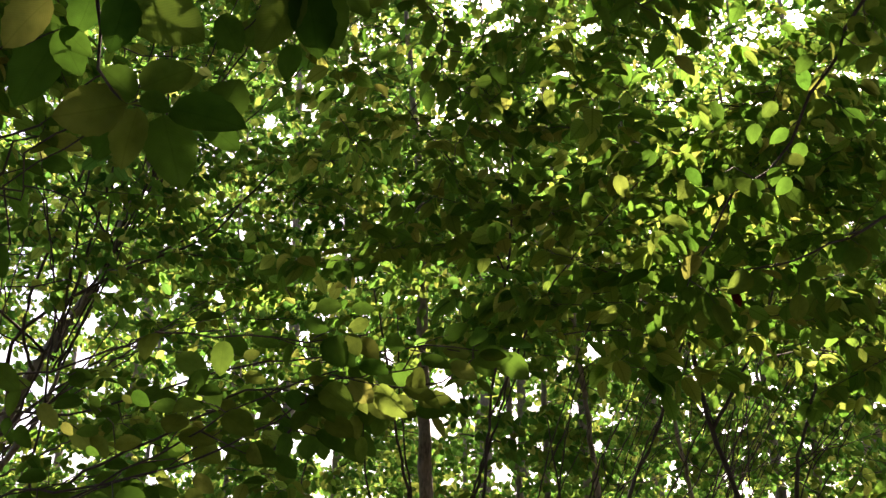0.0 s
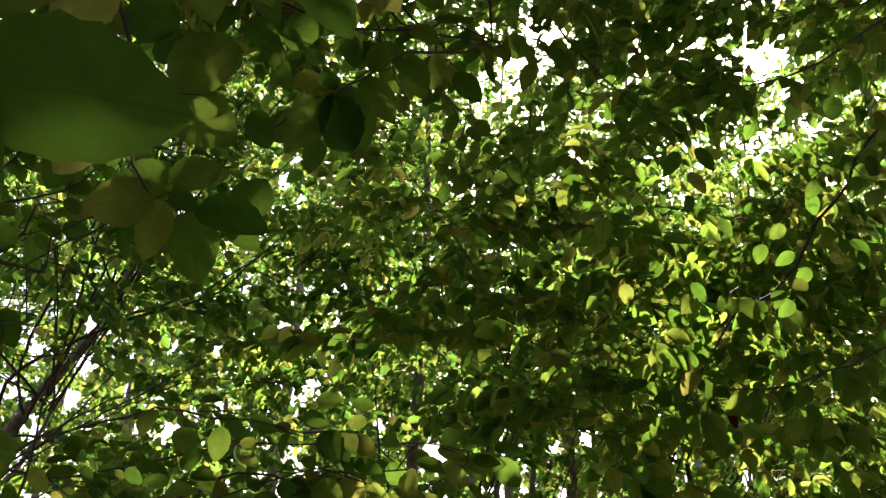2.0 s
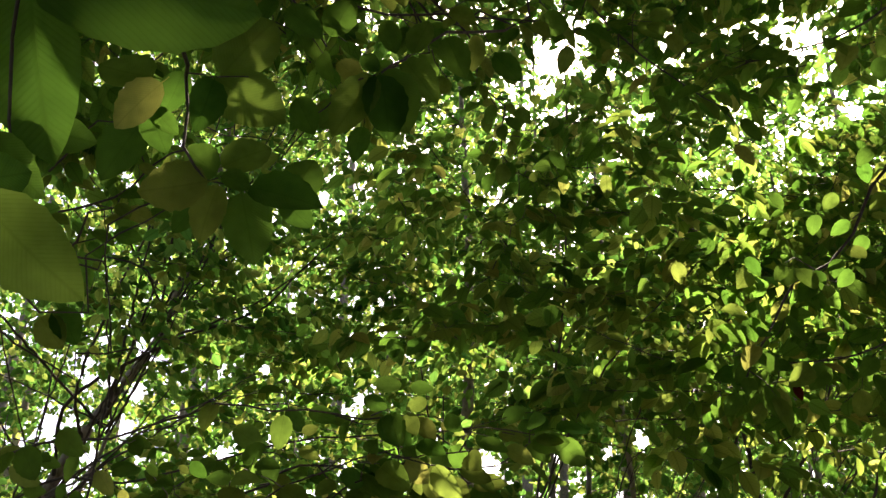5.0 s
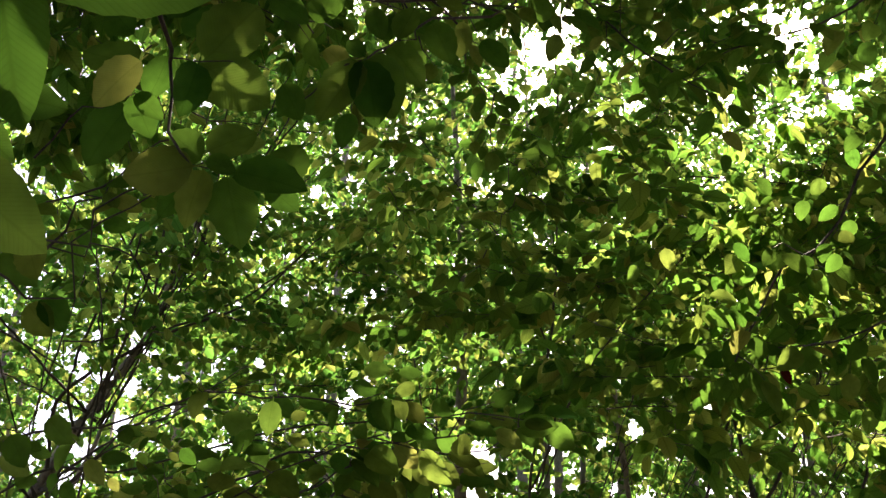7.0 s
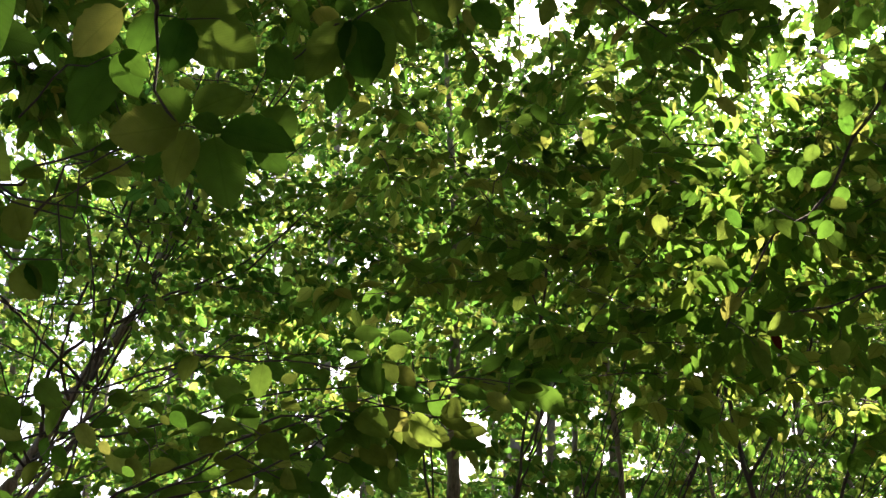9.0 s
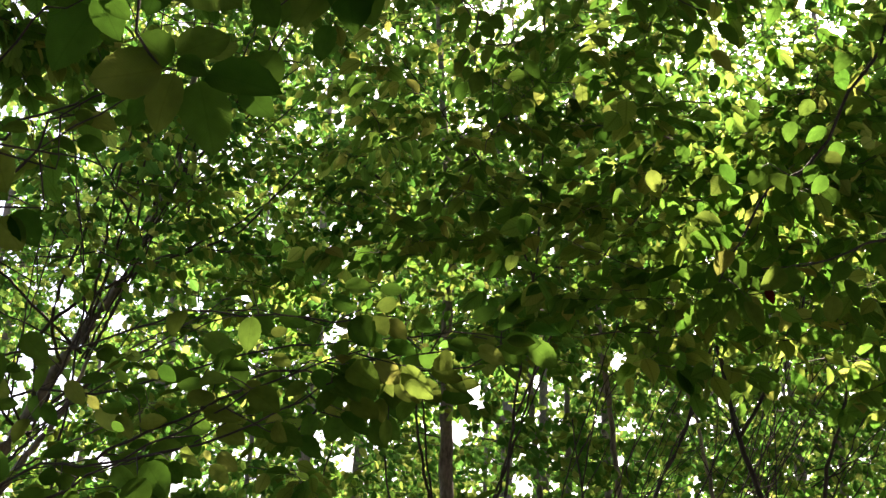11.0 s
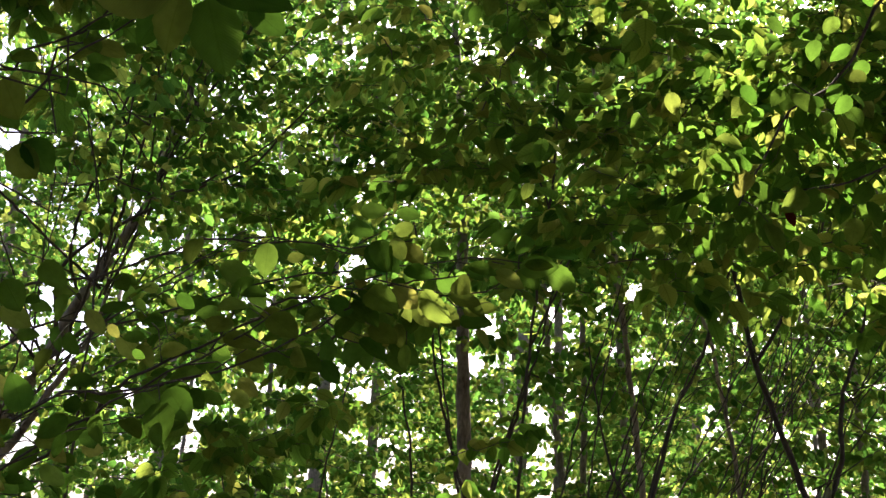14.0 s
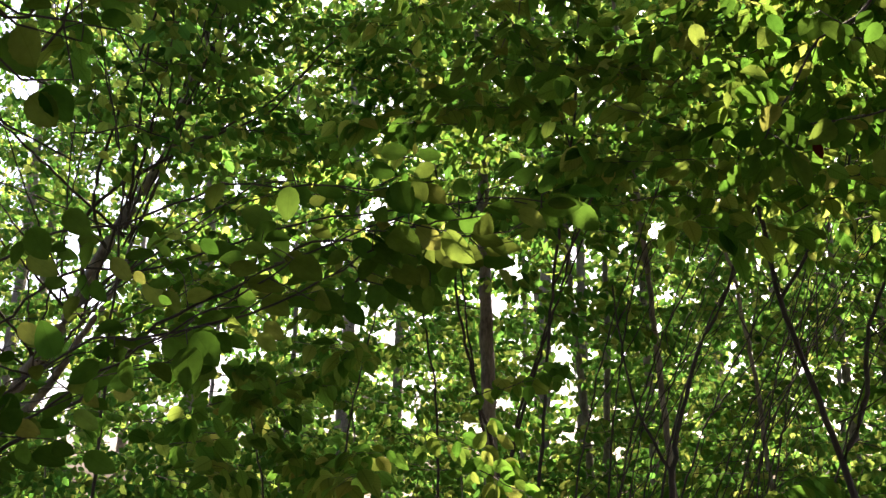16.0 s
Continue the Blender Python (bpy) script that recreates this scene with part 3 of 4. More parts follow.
for i, (x, y) in enumerate(DISTANT):
    forest_tree(100 + i, [(x, y, 0.5), (x + 0.1, y, 5), (x, y, 13)], 0.15, 0.04, [],
                [((x, y, 8.0), (3.4, 1.6, 8.0), 170), ((x, y - 1.5, 1.8), (3.0, 1.0, 1.7), 80)], "distant tall beech, leafy from top to foot", 0.15, size=(1.6, 2.6))
for i, (x, y) in enumerate([(-20, 27), (-13, 30), (-6, 27), (1, 30), (8, 27), (15, 30), (21, 27)]):
    forest_tree(120 + i, [(x, y, 0.5), (x + 0.1, y, 5), (x, y, 14)], 0.2, 0.05, [],
                [((x, y, 7.5), (5.5, 2.0, 7.5), 130)], "far beech at the back of the wood", 0.24, size=(2.6, 4.0))
for i, x in enumerate((-13.5, -9.6, -6.2, -2.9, 0.6, 3.9, 7.2, 10.6)):
    y = 15.5 + 0.9 * (i % 3)
    forest_tree(200 + i, [(x, y, 0.5), (x + 0.15, y, 6.0), (x - 0.1, y, 12.0), (x, y, 17.0)], 0.14, 0.03, [],
                [((x, y, 12.2), (2.5, 1.3, 4.8), 120), ((x, y, 5.5), (2.4, 1.0, 2.6), 34)], "tall slender beech with a high sunlit crown", 0.15, size=(1.2, 2.0))
# unseen trees added round and over the camera to block light: place of the trunk, middle and reach of the crown
SHADE_TREES = [((3.9, 1.0), (1.6, 3.2, 8.4), (2.8, 2.0, 1.5), 200), ((-3.4, 0.6), (-1.2, 2.6, 8.2), (2.8, 2.0, 1.5), 330),
               ((-3.4, -2.2), (-2.4, -1.0, 6.5), (3.2, 3.0, 2.0), 400), ((2.8, -2.6), (2.0, -1.4, 6.5), (3.2, 3.0, 2.0), 400),
               ((0.0, -5.8), (0.0, -5.2, 5.0), (4.5, 2.5, 4.0), 420), ((0.9, -3.6), (0.2, -0.6, 5.6), (2.6, 1.6, 0.9), 220), ((-6.4, 0.5), (-6.2, 0.6, 4.5), (2.4, 3.6, 3.6), 270),
               ((6.2, 1.2), (6.0, 1.2, 4.5), (2.2, 3.6, 3.6), 270), ((-4.4, -3.4), (-1.9, -0.6, 10.6), (3.4, 3.0, 1.2), 300), ((4.4, -3.8), (3.2, -0.6, 10.6), (3.4, 3.0, 1.2), 300), ((4.6, 4.0), (4.6, 4.6, 8.2), (2.6, 2.4, 2.0), 270), ((4.9, 7.6), (2.0, 7.9, 10.9), (2.3, 1.2, 0.9), 170)]
for i, ((x, y), c, r, n) in enumerate(SHADE_TREES):
    forest_tree(60 + i, [(x, y, 0.5), (x * 0.9 + c[0] * 0.1, y * 0.9 + c[1] * 0.1, c[2] * 0.55), (x * 0.6 + c[0] * 0.4, y * 0.6 + c[1] * 0.4, c[2])], 0.13, 0.03, [],
                [(c, r, n)], "unseen beech with a spreading crown, added to shade the clearing", 0.15, size=(1.2, 2.0))


# ---- the coppiced shrub at the foot of the straight beech, and the forked saplings ----
def sapling(seed, stems, sprays, label, name="sapling", group="saplings", leaf=0.07, template=MID, tilt=0.42, slim=0.72):
    rng = np.random.default_rng(seed)
    t = thing(name, label, "sapling", group)
    for pts, a, b in stems:
        stem_part("stem", pts, a * slim, b * slim, t, twig_bark, rng, 6)
    if sprays:
        groups = [crown_sprays(rng, c, r, n, xy, size, 0.05) for c, r, n, xy, size in sprays]
        crown_part(t, [np.concatenate(v) for v in zip(*groups)], rng, template, leaf=leaf, tilt=tilt)
    return t


sapling(71, [([(0.0, 6.2, -0.1), (-0.04, 6.25, 0.9), (-0.061, 6.289, 1.682), (-0.208, 6.189, 2.201), (-0.315, 6.089, 2.69), (-0.401, 6.089, 3.214), (-0.513, 6.089, 3.764), (-0.668, 6.089, 4.206)], 0.035, 0.008),
             ([(0.0, 6.3, -0.1), (-0.05, 6.35, 0.9), (-0.141, 6.389, 1.797), (-0.267, 6.389, 2.584), (-0.336, 6.389, 3.212), (-0.356, 6.389, 3.739)], 0.028, 0.008),
             ([(0.05, 5.9, -0.1), (0.0, 5.9, 0.9), (0.013, 5.889, 1.638), (0.159, 5.889, 2.208), (0.35, 5.889, 2.807), (0.513, 5.889, 3.437), (0.662, 5.889, 4.017)], 0.032, 0.008),
             ([(0.05, 5.95, -0.1), (0.0, 5.95, 0.9), (0.031, 5.889, 1.777), (0.231, 5.789, 2.486), (0.412, 5.689, 2.912), (0.667, 5.689, 3.607)], 0.026, 0.007),
             ([(-0.45, 7.0, -0.1), (-0.5, 7.05, 0.8), (-0.52, 7.089, 1.611), (-0.556, 7.089, 2.254), (-0.66, 7.089, 2.883), (-0.747, 7.089, 3.545)], 0.03, 0.01)],
        [((-0.2, 5.8, 3.9), (1.6, 0.7, 0.9), 40, (0, 6.2), (0.7, 1.2)), ((-1.2, 5.6, 2.2), (0.9, 0.7, 0.9), 10, (0, 6.2), (0.7, 1.2))],
        "multi-stemmed coppice shrub with dark thin stems", "coppice_shrub", slim=0.6)
sapling(72, [([(1.55, 4.087, -0.1), (1.52, 4.087, 0.8), (1.46, 4.089, 1.529), (1.407, 4.089, 1.743), (1.316, 4.089, 2.056), (1.226, 4.089, 2.385), (1.172, 4.089, 2.73), (1.156, 4.089, 3.148)], 0.032, 0.012),
             ([(1.226, 4.089, 2.385), (1.393, 4.089, 2.649), (1.514, 4.089, 2.866), (1.581, 4.089, 3.032), (1.7, 4.05, 3.4)], 0.014, 0.005),
             ([(1.43, 4.087, 1.68), (1.542, 4.089, 1.912), (1.587, 4.089, 2.209), (1.698, 4.089, 2.517), (1.85, 4.1, 2.9)], 0.018, 0.006)]
        + [(line, 0.0048, 0.0018) for line, a, b in fan_of_twigs(721, [(1.40, 4.09, 1.8), (1.30, 4.09, 2.1), (1.21, 4.09, 2.4), (1.58, 4.09, 2.2), (1.45, 4.09, 2.8)], 20, (-0.55, 0.65), (0.05, 0.75), (-0.5, 0.3))],
        [((1.35, 3.9, 3.5), (0.75, 0.5, 0.55), 30, (1.4, 4.1), (0.5, 0.9)), ((2.0, 4.2, 2.4), (0.6, 0.5, 0.8), 14, (1.4, 4.1), (0.5, 0.9))],
        "forked sapling with a smooth dark stem", "forked_sapling")
sapling(73, [([(0.56, 3.487, -0.1), (0.58, 3.487, 0.8), (0.597, 3.489, 1.515), (0.618, 3.489, 1.7), (0.667, 3.489, 1.887), (0.729, 3.489, 2.079), (0.874, 3.489, 2.366), (1.0, 3.4, 2.8)], 0.026, 0.006),
             ([(0.60, 3.487, 1.6), (0.534, 3.489, 1.719), (0.45, 3.487, 1.95), (0.40, 3.45, 2.3)], 0.01, 0.004)],
        [((0.6, 3.0, 2.85), (1.0, 0.6, 0.48), 22, (0.6, 3.5), (0.45, 0.8)), ((1.0, 3.0, 1.75), (0.85, 0.35, 0.4), 3, (0.6, 3.5), (0.3, 0.5))],
        "leafy sapling with dense dark foliage", "leafy_sapling", leaf=0.08)
# the slim beech whose crown fills the middle of the wood
sapling(70, [([(0.15, 4.0, -0.1), (0.12, 4.0, 1.2), (0.2, 3.9, 2.4), (0.3, 3.75, 3.2), (0.32, 3.6, 4.0), (0.3, 3.5, 5.0)], 0.016, 0.004),
             ([(0.2, 3.9, 2.4), (0.45, 3.7, 2.9), (0.8, 3.5, 3.3), (1.1, 3.4, 3.6)], 0.008, 0.003),
             ([(0.28, 3.8, 3.0), (0.1, 3.6, 3.4), (-0.2, 3.5, 3.75), (-0.4, 3.4, 4.0)], 0.007, 0.0025)],
        [((0.35, 3.35, 3.3), (1.1, 0.6, 0.75), 27, (0.2, 4.0), (0.5, 0.9)), ((0.5, 3.4, 4.3), (1.1, 0.5, 0.6), 12, (0.2, 4.0), (0.5, 0.9)), ((1.2, 3.5, 3.6), (0.5, 0.4, 0.6), 18, (0.2, 4.0), (0.5, 0.9))],
        "slim young beech with a leafy spreading crown", "slim_beech", leaf=0.08)
for seed, pts in ((74, [(0.55, 5.5, -0.1), (0.6, 5.5, 1.6), (0.801, 5.5, 2.87), (0.995, 5.5, 3.126), (1.117, 5.5, 3.314), (1.35, 5.5, 3.9)]),
                  (75, [(0.5, 5.2, -0.1), (0.62, 5.2, 1.5), (0.863, 5.2, 2.341), (1.052, 5.2, 2.699), (1.254, 5.2, 3.113), (1.5, 5.2, 3.8)]),
                  (76, [(0.7, 4.8, -0.1), (0.78, 4.8, 1.5), (1.043, 4.8, 2.372), (1.222, 4.8, 2.677), (1.357, 4.8, 2.932), (1.6, 4.8, 3.6)])):
    tip = pts[-1]
    sapling(seed, [(pts, 0.013, 0.004)], [((tip[0], tip[1], tip[2] - 0.1), (0.6, 0.4, 0.5), 10, pts[0][:2], (0.5, 0.9))], "slanting thin sapling stem with sparse leaves", "slanting_sapling")
stand_rng = np.random.default_rng(31)
for i in range(12):
    x, y = stand_rng.uniform(0.1, 1.5), stand_rng.uniform(4.6, 6.0)
    lean = stand_rng.uniform(0.4, 1.25)
    pts = [(x, y, -0.1), (x + 0.1 * lean, y, 1.0), (x + 0.35 * lean, y, 1.9), (x + 0.75 * lean, y, 2.7), (x + 1.2 * lean, y, 3.4)]
    side = []
    for k in range(5):
        a = np.array(pts[1 + k % 3]) * 0.5 + np.array(pts[2 + k % 3]) * 0.5
        d = np.array([stand_rng.uniform(-0.35, 0.75), stand_rng.uniform(-0.5, 0.2), stand_rng.uniform(0.25, 0.9)])
        side.append(([tuple(a), tuple(a + d * 0.5 + [0, 0, stand_rng.uniform(-0.1, 0.1)]), tuple(a + d)], 0.0045, 0.0015))
    sapling(90 + i, side + [(pts, 0.010, 0.004), ([pts[2], (x + 0.5 * lean + 0.15, y, 2.3), (x + 0.6 * lean + 0.4, y, 2.9)], 0.006, 0.0025)], [((pts[-1][0], y, 3.5), (0.5, 0.4, 0.4), 6, (x, y), (0.5, 0.8))], "thin slanting sapling pole with a few leaves on top", "slanting_sapling")
sapling(77, [([(-1.7, 3.8, -0.1), (-1.71, 3.8, 1.2), (-1.72, 3.8, 2.2), (-1.739, 3.8, 2.789), (-1.785, 3.8, 3.035), (-1.856, 3.8, 3.277), (-1.925, 3.8, 3.468), (-2.049, 3.8, 3.642), (-2.229, 3.8, 3.803)], 0.013, 0.004)],
        [((-2.0, 3.6, 3.3), (0.5, 0.4, 0.6), 9, (-2.2, 3.7), (0.5, 0.8))], "thin arching sapling with few leaves", "arching_sapling")
sapling(78, [([(-2.75, 4.4, -0.1), (-2.7, 4.4, 1.0), (-2.5, 4.3, 1.78), (-2.009, 4.0, 1.911), (-1.626, 3.9, 2.031), (-1.269, 3.8, 2.036)], 0.011, 0.003),
             ([(-2.8, 4.4, -0.1), (-2.75, 4.4, 1.0), (-2.45, 4.2, 1.70), (-2.028, 4.0, 1.874), (-1.707, 3.8, 2.026), (-1.423, 3.6, 2.117)], 0.011, 0.003),
             ([(-2.8, 4.5, -0.1), (-2.72, 4.5, 1.2), (-2.484, 4.4, 1.877), (-2.037, 4.2, 1.973), (-1.61, 4.0, 1.995), (-1.432, 4.0, 1.999)], 0.010, 0.003),
             ([(-2.7, 4.5, -0.1), (-2.66, 4.5, 1.4), (-2.528, 4.4, 1.958), (-2.135, 4.2, 2.076), (-1.939, 4.0, 2.283)], 0.010, 0.003)],
        [((-1.9, 4.0, 2.1), (0.5, 0.3, 0.3), 4, (-2.7, 4.4), (0.3, 0.6))], "bent sapling with long low bare twigs", "bent_sapling")
sapling(79, [([(-0.75, 3.5, -0.1), (-0.72, 3.5, 0.9), (-0.62, 3.45, 1.6), (-0.5, 3.4, 2.2)], 0.014, 0.004), ([(-0.72, 3.5, 0.9), (-0.9, 3.45, 1.5), (-1.0, 3.4, 2.0)], 0.009, 0.003)],
        [((-0.65, 3.3, 1.95), (0.6, 0.4, 0.38), 17, (-0.7, 3.9), (0.4, 0.7)), ((-0.6, 3.5, 1.5), (0.8, 0.5, 0.45), 14, (-0.7, 3.9), (0.4, 0.7))], "shaded young sapling with dense dark leaves", "leafy_sapling")
# low undergrowth that hides the ground between the trunks
for i, (x, y) in enumerate([(-7.3, 8.4), (-6.2, 6.6), (-5.4, 7.4), (-3.6, 7.0), (-1.9, 7.6), (-0.4, 8.2), (1.5, 8.0), (3.0, 7.2), (4.6, 7.8)]):
    forest_tree(180 + i, [(x, y, 0.3), (x + 0.06, y, 1.0), (x - 0.05, y + 0.05, 2.1)], 0.016, 0.005, [],
                [((x, y, 1.35), (1.3, 0.6, 1.2), 44)], "low young beech in the undergrowth, leafy to the ground", 0.085)


# ---- near branches, leaf by leaf ----
LEAF_MESHES = []
shape_rng = np.random.default_rng(5)
for wide, fold, curl in ((0.32, 0.07, -0.12), (0.30, 0.10, -0.16), (0.34, 0.05, 0.08), (0.29, 0.10, -0.08), (0.33, 0.04, -0.14)):
    v, f = leaf_template(13, wide, fold, curl, 0.006, 0.035)
    # a short stalk below the blade
    k = len(v)
    v = np.vstack([v, [(-0.010, -0.14, -0.01), (0.010, -0.14, -0.01), (0.012, 0.02, 0.004), (-0.012, 0.02, 0.004)]])
    f = np.vstack([f, [(k, k + 1, k + 2, k + 3)]])
    LEAF_MESHES.append(mesh_from("leaf", v, f, leaf_near_shaded))


def leaf_object(parent, base, way, normal, length, rng, kept=True):
    way = Vector(way).normalized()
    if kept and not outside_gaps(np.array([base]) + np.array(way) * length * 0.5, rng, length)[0]:
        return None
    side = way.cross(Vector(normal)).normalized()
    up = side.cross(way)
    m = Matrix((side, way, up)).transposed().to_4x4()
    m.translation = Vector(base) + way * 0.14 * length
    me = LEAF_MESHES[rng.integers(len(LEAF_MESHES))]
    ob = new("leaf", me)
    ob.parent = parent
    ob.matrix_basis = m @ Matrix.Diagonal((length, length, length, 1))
    return ob


def leaf_tuft(parent, base, *leaves):
    for swing, length in leaves:
        turn = radians(swing)
        way = np.array([math.sin(turn), 0.12, -math.cos(turn)])
        face = np.array([0.15, -1.0, -0.05]) + 0.34 * rng.standard_normal(3)
        leaf_object(parent, np.array(base), way, face, length, rng, False)


def leaf_between(parent, stalk, tip, kept=True):
    """A leaf whose blade runs from its stalk end to its tip, its face turned roughly to the camera."""
    a, b = np.array(stalk), np.array(tip)
    length = np.linalg.norm(b - a)
    face = np.array([0.1, -1.0, -0.25]) + 0.22 * rng.standard_normal(3)
    return leaf_object(parent, a - 0.14 * (b - a), b - a, face, length, rng, kept)


def leafy_branch(parent, points, r0, r1, rng, leaf=0.075, side_gap=0.11, reach=(0.12, 0.32), leaf_gap=0.05, start=0.2, tilt=0.30, name="branch"):
    """A branch with side twigs; leaves stand alternately along them, each a part of the branch."""
    points = np.asarray(points, float)
    points[1:-1] += 0.018 * rng.standard_normal((len(points) - 2, 3))
    br = stem_part(name, points, r0, r1, parent, twig_bark, rng, 7)
    line = curve_through(points, 0.02)
    run = np.concatenate([[0], np.cumsum(np.linalg.norm(np.diff(line, axis=0), axis=1))])
    total = run[-1]
    A, B = [], []
    s, k = total * start, 0

    def put(a, b):
        d = b - a
        length = np.linalg.norm(d)
        d = d / length
        n = max(2, int(length / leaf_gap))
        out = unit(np.cross([0, 0, 1.0], d))
        for j in range(n):
            last = j == n - 1
            w = d * (1.5 if last else 0.7) + out * (-1) ** j * (0.2 if last else 0.85) + 0.3 * rng.standard_normal(3)
            w[1] *= 0.5
            w[2] -= 0.6
            nm = np.array([0, -1.0, 0.30]) + tilt * rng.standard_normal(3)
            leaf_object(br, a + d * length * (j + 0.7) / n, w, nm, leaf * rng.uniform(0.7, 1.2), rng)

    while s < total:
        i = min(np.searchsorted(run, s), len(line) - 2)
        p, d = line[i], unit(line[i + 1] - line[i - 1])
        out = unit(unit(np.cross([0, 0, 1.0], d)) * (-1) ** k + 0.45 * rng.standard_normal(3))
        length = rng.uniform(*reach) * (1 - 0.5 * s / total)
        tip = p + length * unit(d * rng.uniform(0.3, 1.0) + out * 0.8 + np.array([0, 0, rng.uniform(-0.35, 0.15)]))
        A.append(p), B.append(tip)
        put(p, tip)
        s += side_gap * rng.uniform(0.7, 1.3)
        k += 1
    put(line[max(0, len(line) - 8)], line[-1] + (line[-1] - line[-8]) * 0.4)
    for p, q in zip(A, B):
        bend = (p + q) / 2 + 0.08 * np.linalg.norm(q - p) * rng.standard_normal(3)
        v, f = tube(np.array([p, (p + bend) / 2, bend, (bend + q) / 2, q]), 0.0019, 0.0008, 5, rng)
        tw = new("twig", mesh_from("twig", v, f, twig_bark))
        tw.parent = br
    return br


# the beech just beside the camera: its boughs hang into view from above and from one side
rng = np.random.default_rng(81)
near_tree = thing("near_beech", "beech beside the clearing with low hanging leafy boughs", "tree", "trees of the wood")
stem_part("trunk", [(-1.75, -0.5, -0.1), (-1.72, -0.45, 1.5), (-1.65, -0.4, 3.0), (-1.6, -0.3, 5.0), (-1.55, -0.2, 7.5)], 0.09, 0.03, near_tree, bark, rng, 10)
bough = stem_part("bough", [(-1.65, -0.4, 3.0), (-1.1, 0.2, 2.9), (-0.62, 0.7, 2.62), (-0.49, 0.98, 2.428), (-0.496, 1.06, 2.418), (-0.486, 1.10, 2.309), (-0.456, 1.12, 2.265)], 0.012, 0.0018, near_tree, twig_bark, rng, 7)
for line, a, b in (([(-0.496, 1.06, 2.418), (-0.46, 1.07, 2.419), (-0.421, 1.08, 2.43), (-0.364, 1.1, 2.434)], 0.0016, 0.0009),
                   ([(-0.486, 1.10, 2.36), (-0.45, 1.14, 2.361), (-0.384, 1.16, 2.367)], 0.0014, 0.0008),
                   ([(-0.75, 1.2, 2.323), (-0.685, 1.15, 2.372), (-0.619, 1.12, 2.373), (-0.559, 1.1, 2.381)], 0.002, 0.001),
                   ([(-0.456, 1.12, 2.265), (-0.41, 1.13, 2.262), (-0.36, 1.15, 2.262)], 0.0014, 0.0008),
                   ([(-0.7, 0.6, 2.66), (-0.5, 0.4, 2.3), (-0.36, 0.31, 1.95), (-0.279, 0.31, 1.884), (-0.262, 0.32, 1.889)], 0.0028, 0.0009),
                   ([(-0.262, 0.32, 1.889), (-0.26, 0.35, 1.822), (-0.258, 0.36, 1.782), (-0.238, 0.36, 1.769)], 0.001, 0.0007)):
    stem_part("twig", line, a, b, bough, twig_bark, rng, 5)
over = stem_part("bough", [(-1.6, -0.3, 3.9), (-0.6, 0.7, 3.5), (0.021, 1.45, 3.003), (-0.14, 1.4, 2.811), (-0.208, 1.35, 2.687), (-0.248, 1.31, 2.626), (-0.312, 1.31, 2.578), (-0.359, 1.35, 2.563)], 0.010, 0.0015, near_tree, twig_bark, rng, 6)
# the leaves that hang from them, each by the end of its stalk and its tip
ROSETTE = [
    ((-0.453, 1.120, 2.263), (-0.565, 1.140, 2.253)), ((-0.445, 1.140, 2.270), (-0.472, 1.170, 2.185)), ((-0.414, 1.160, 2.271), (-0.383, 1.190, 2.163)),
    ((-0.390, 1.120, 2.257), (-0.275, 1.110, 2.222)), ((-0.449, 1.150, 2.310), (-0.384, 1.180, 2.371)), ((-0.427, 1.100, 2.267), (-0.383, 1.100, 2.241)),
    ((-0.446, 1.130, 2.280), (-0.508, 1.150, 2.341)), ((-0.353, 1.170, 2.265), (-0.303, 1.190, 2.226)), ((-0.489, 1.190, 2.271), (-0.529, 1.210, 2.221)),
]
ABOVE_ROSETTE = [
    ((-0.460, 1.080, 2.425), (-0.344, 1.100, 2.353)), ((-0.454, 1.060, 2.409), (-0.465, 1.060, 2.311)), ((-0.460, 1.100, 2.449), (-0.397, 1.120, 2.589)),
    ((-0.522, 1.100, 2.454), (-0.546, 1.120, 2.380)), ((-0.592, 1.150, 2.480), (-0.704, 1.180, 2.522)), ((-0.596, 1.160, 2.403), (-0.654, 1.180, 2.299)),
    ((-0.351, 1.220, 2.293), (-0.328, 1.240, 2.393)), ((-0.438, 1.240, 2.377), (-0.387, 1.240, 2.391)), ((-0.524, 1.140, 2.535), (-0.468, 1.160, 2.603)),
    ((-0.641, 1.200, 2.585), (-0.712, 1.220, 2.667)), ((-0.545, 1.120, 2.553), (-0.536, 1.140, 2.686)), ((-0.576, 1.120, 2.565), (-0.660, 1.140, 2.658)),
    ((-0.402, 1.250, 2.536), (-0.504, 1.270, 2.540)),
]
EDGE = [
    ((-0.938, 1.500, 2.308), (-0.860, 1.500, 2.232)), ((-0.862, 1.500, 2.191), (-0.801, 1.500, 2.128)), ((-0.873, 1.450, 2.303), (-0.826, 1.450, 2.218)),
    ((-0.834, 1.500, 2.211), (-0.782, 1.500, 2.142)), ((-0.882, 1.600, 1.972), (-0.839, 1.600, 1.911)), ((-0.821, 1.600, 2.006), (-0.767, 1.600, 1.960)),
]
LIT_NEAR = [
    ((-0.549, 1.080, 2.366), (-0.507, 1.100, 2.332)), ((-0.562, 1.100, 2.378), (-0.528, 1.120, 2.313)), ((-0.572, 1.120, 2.402), (-0.616, 1.130, 2.418)),
]
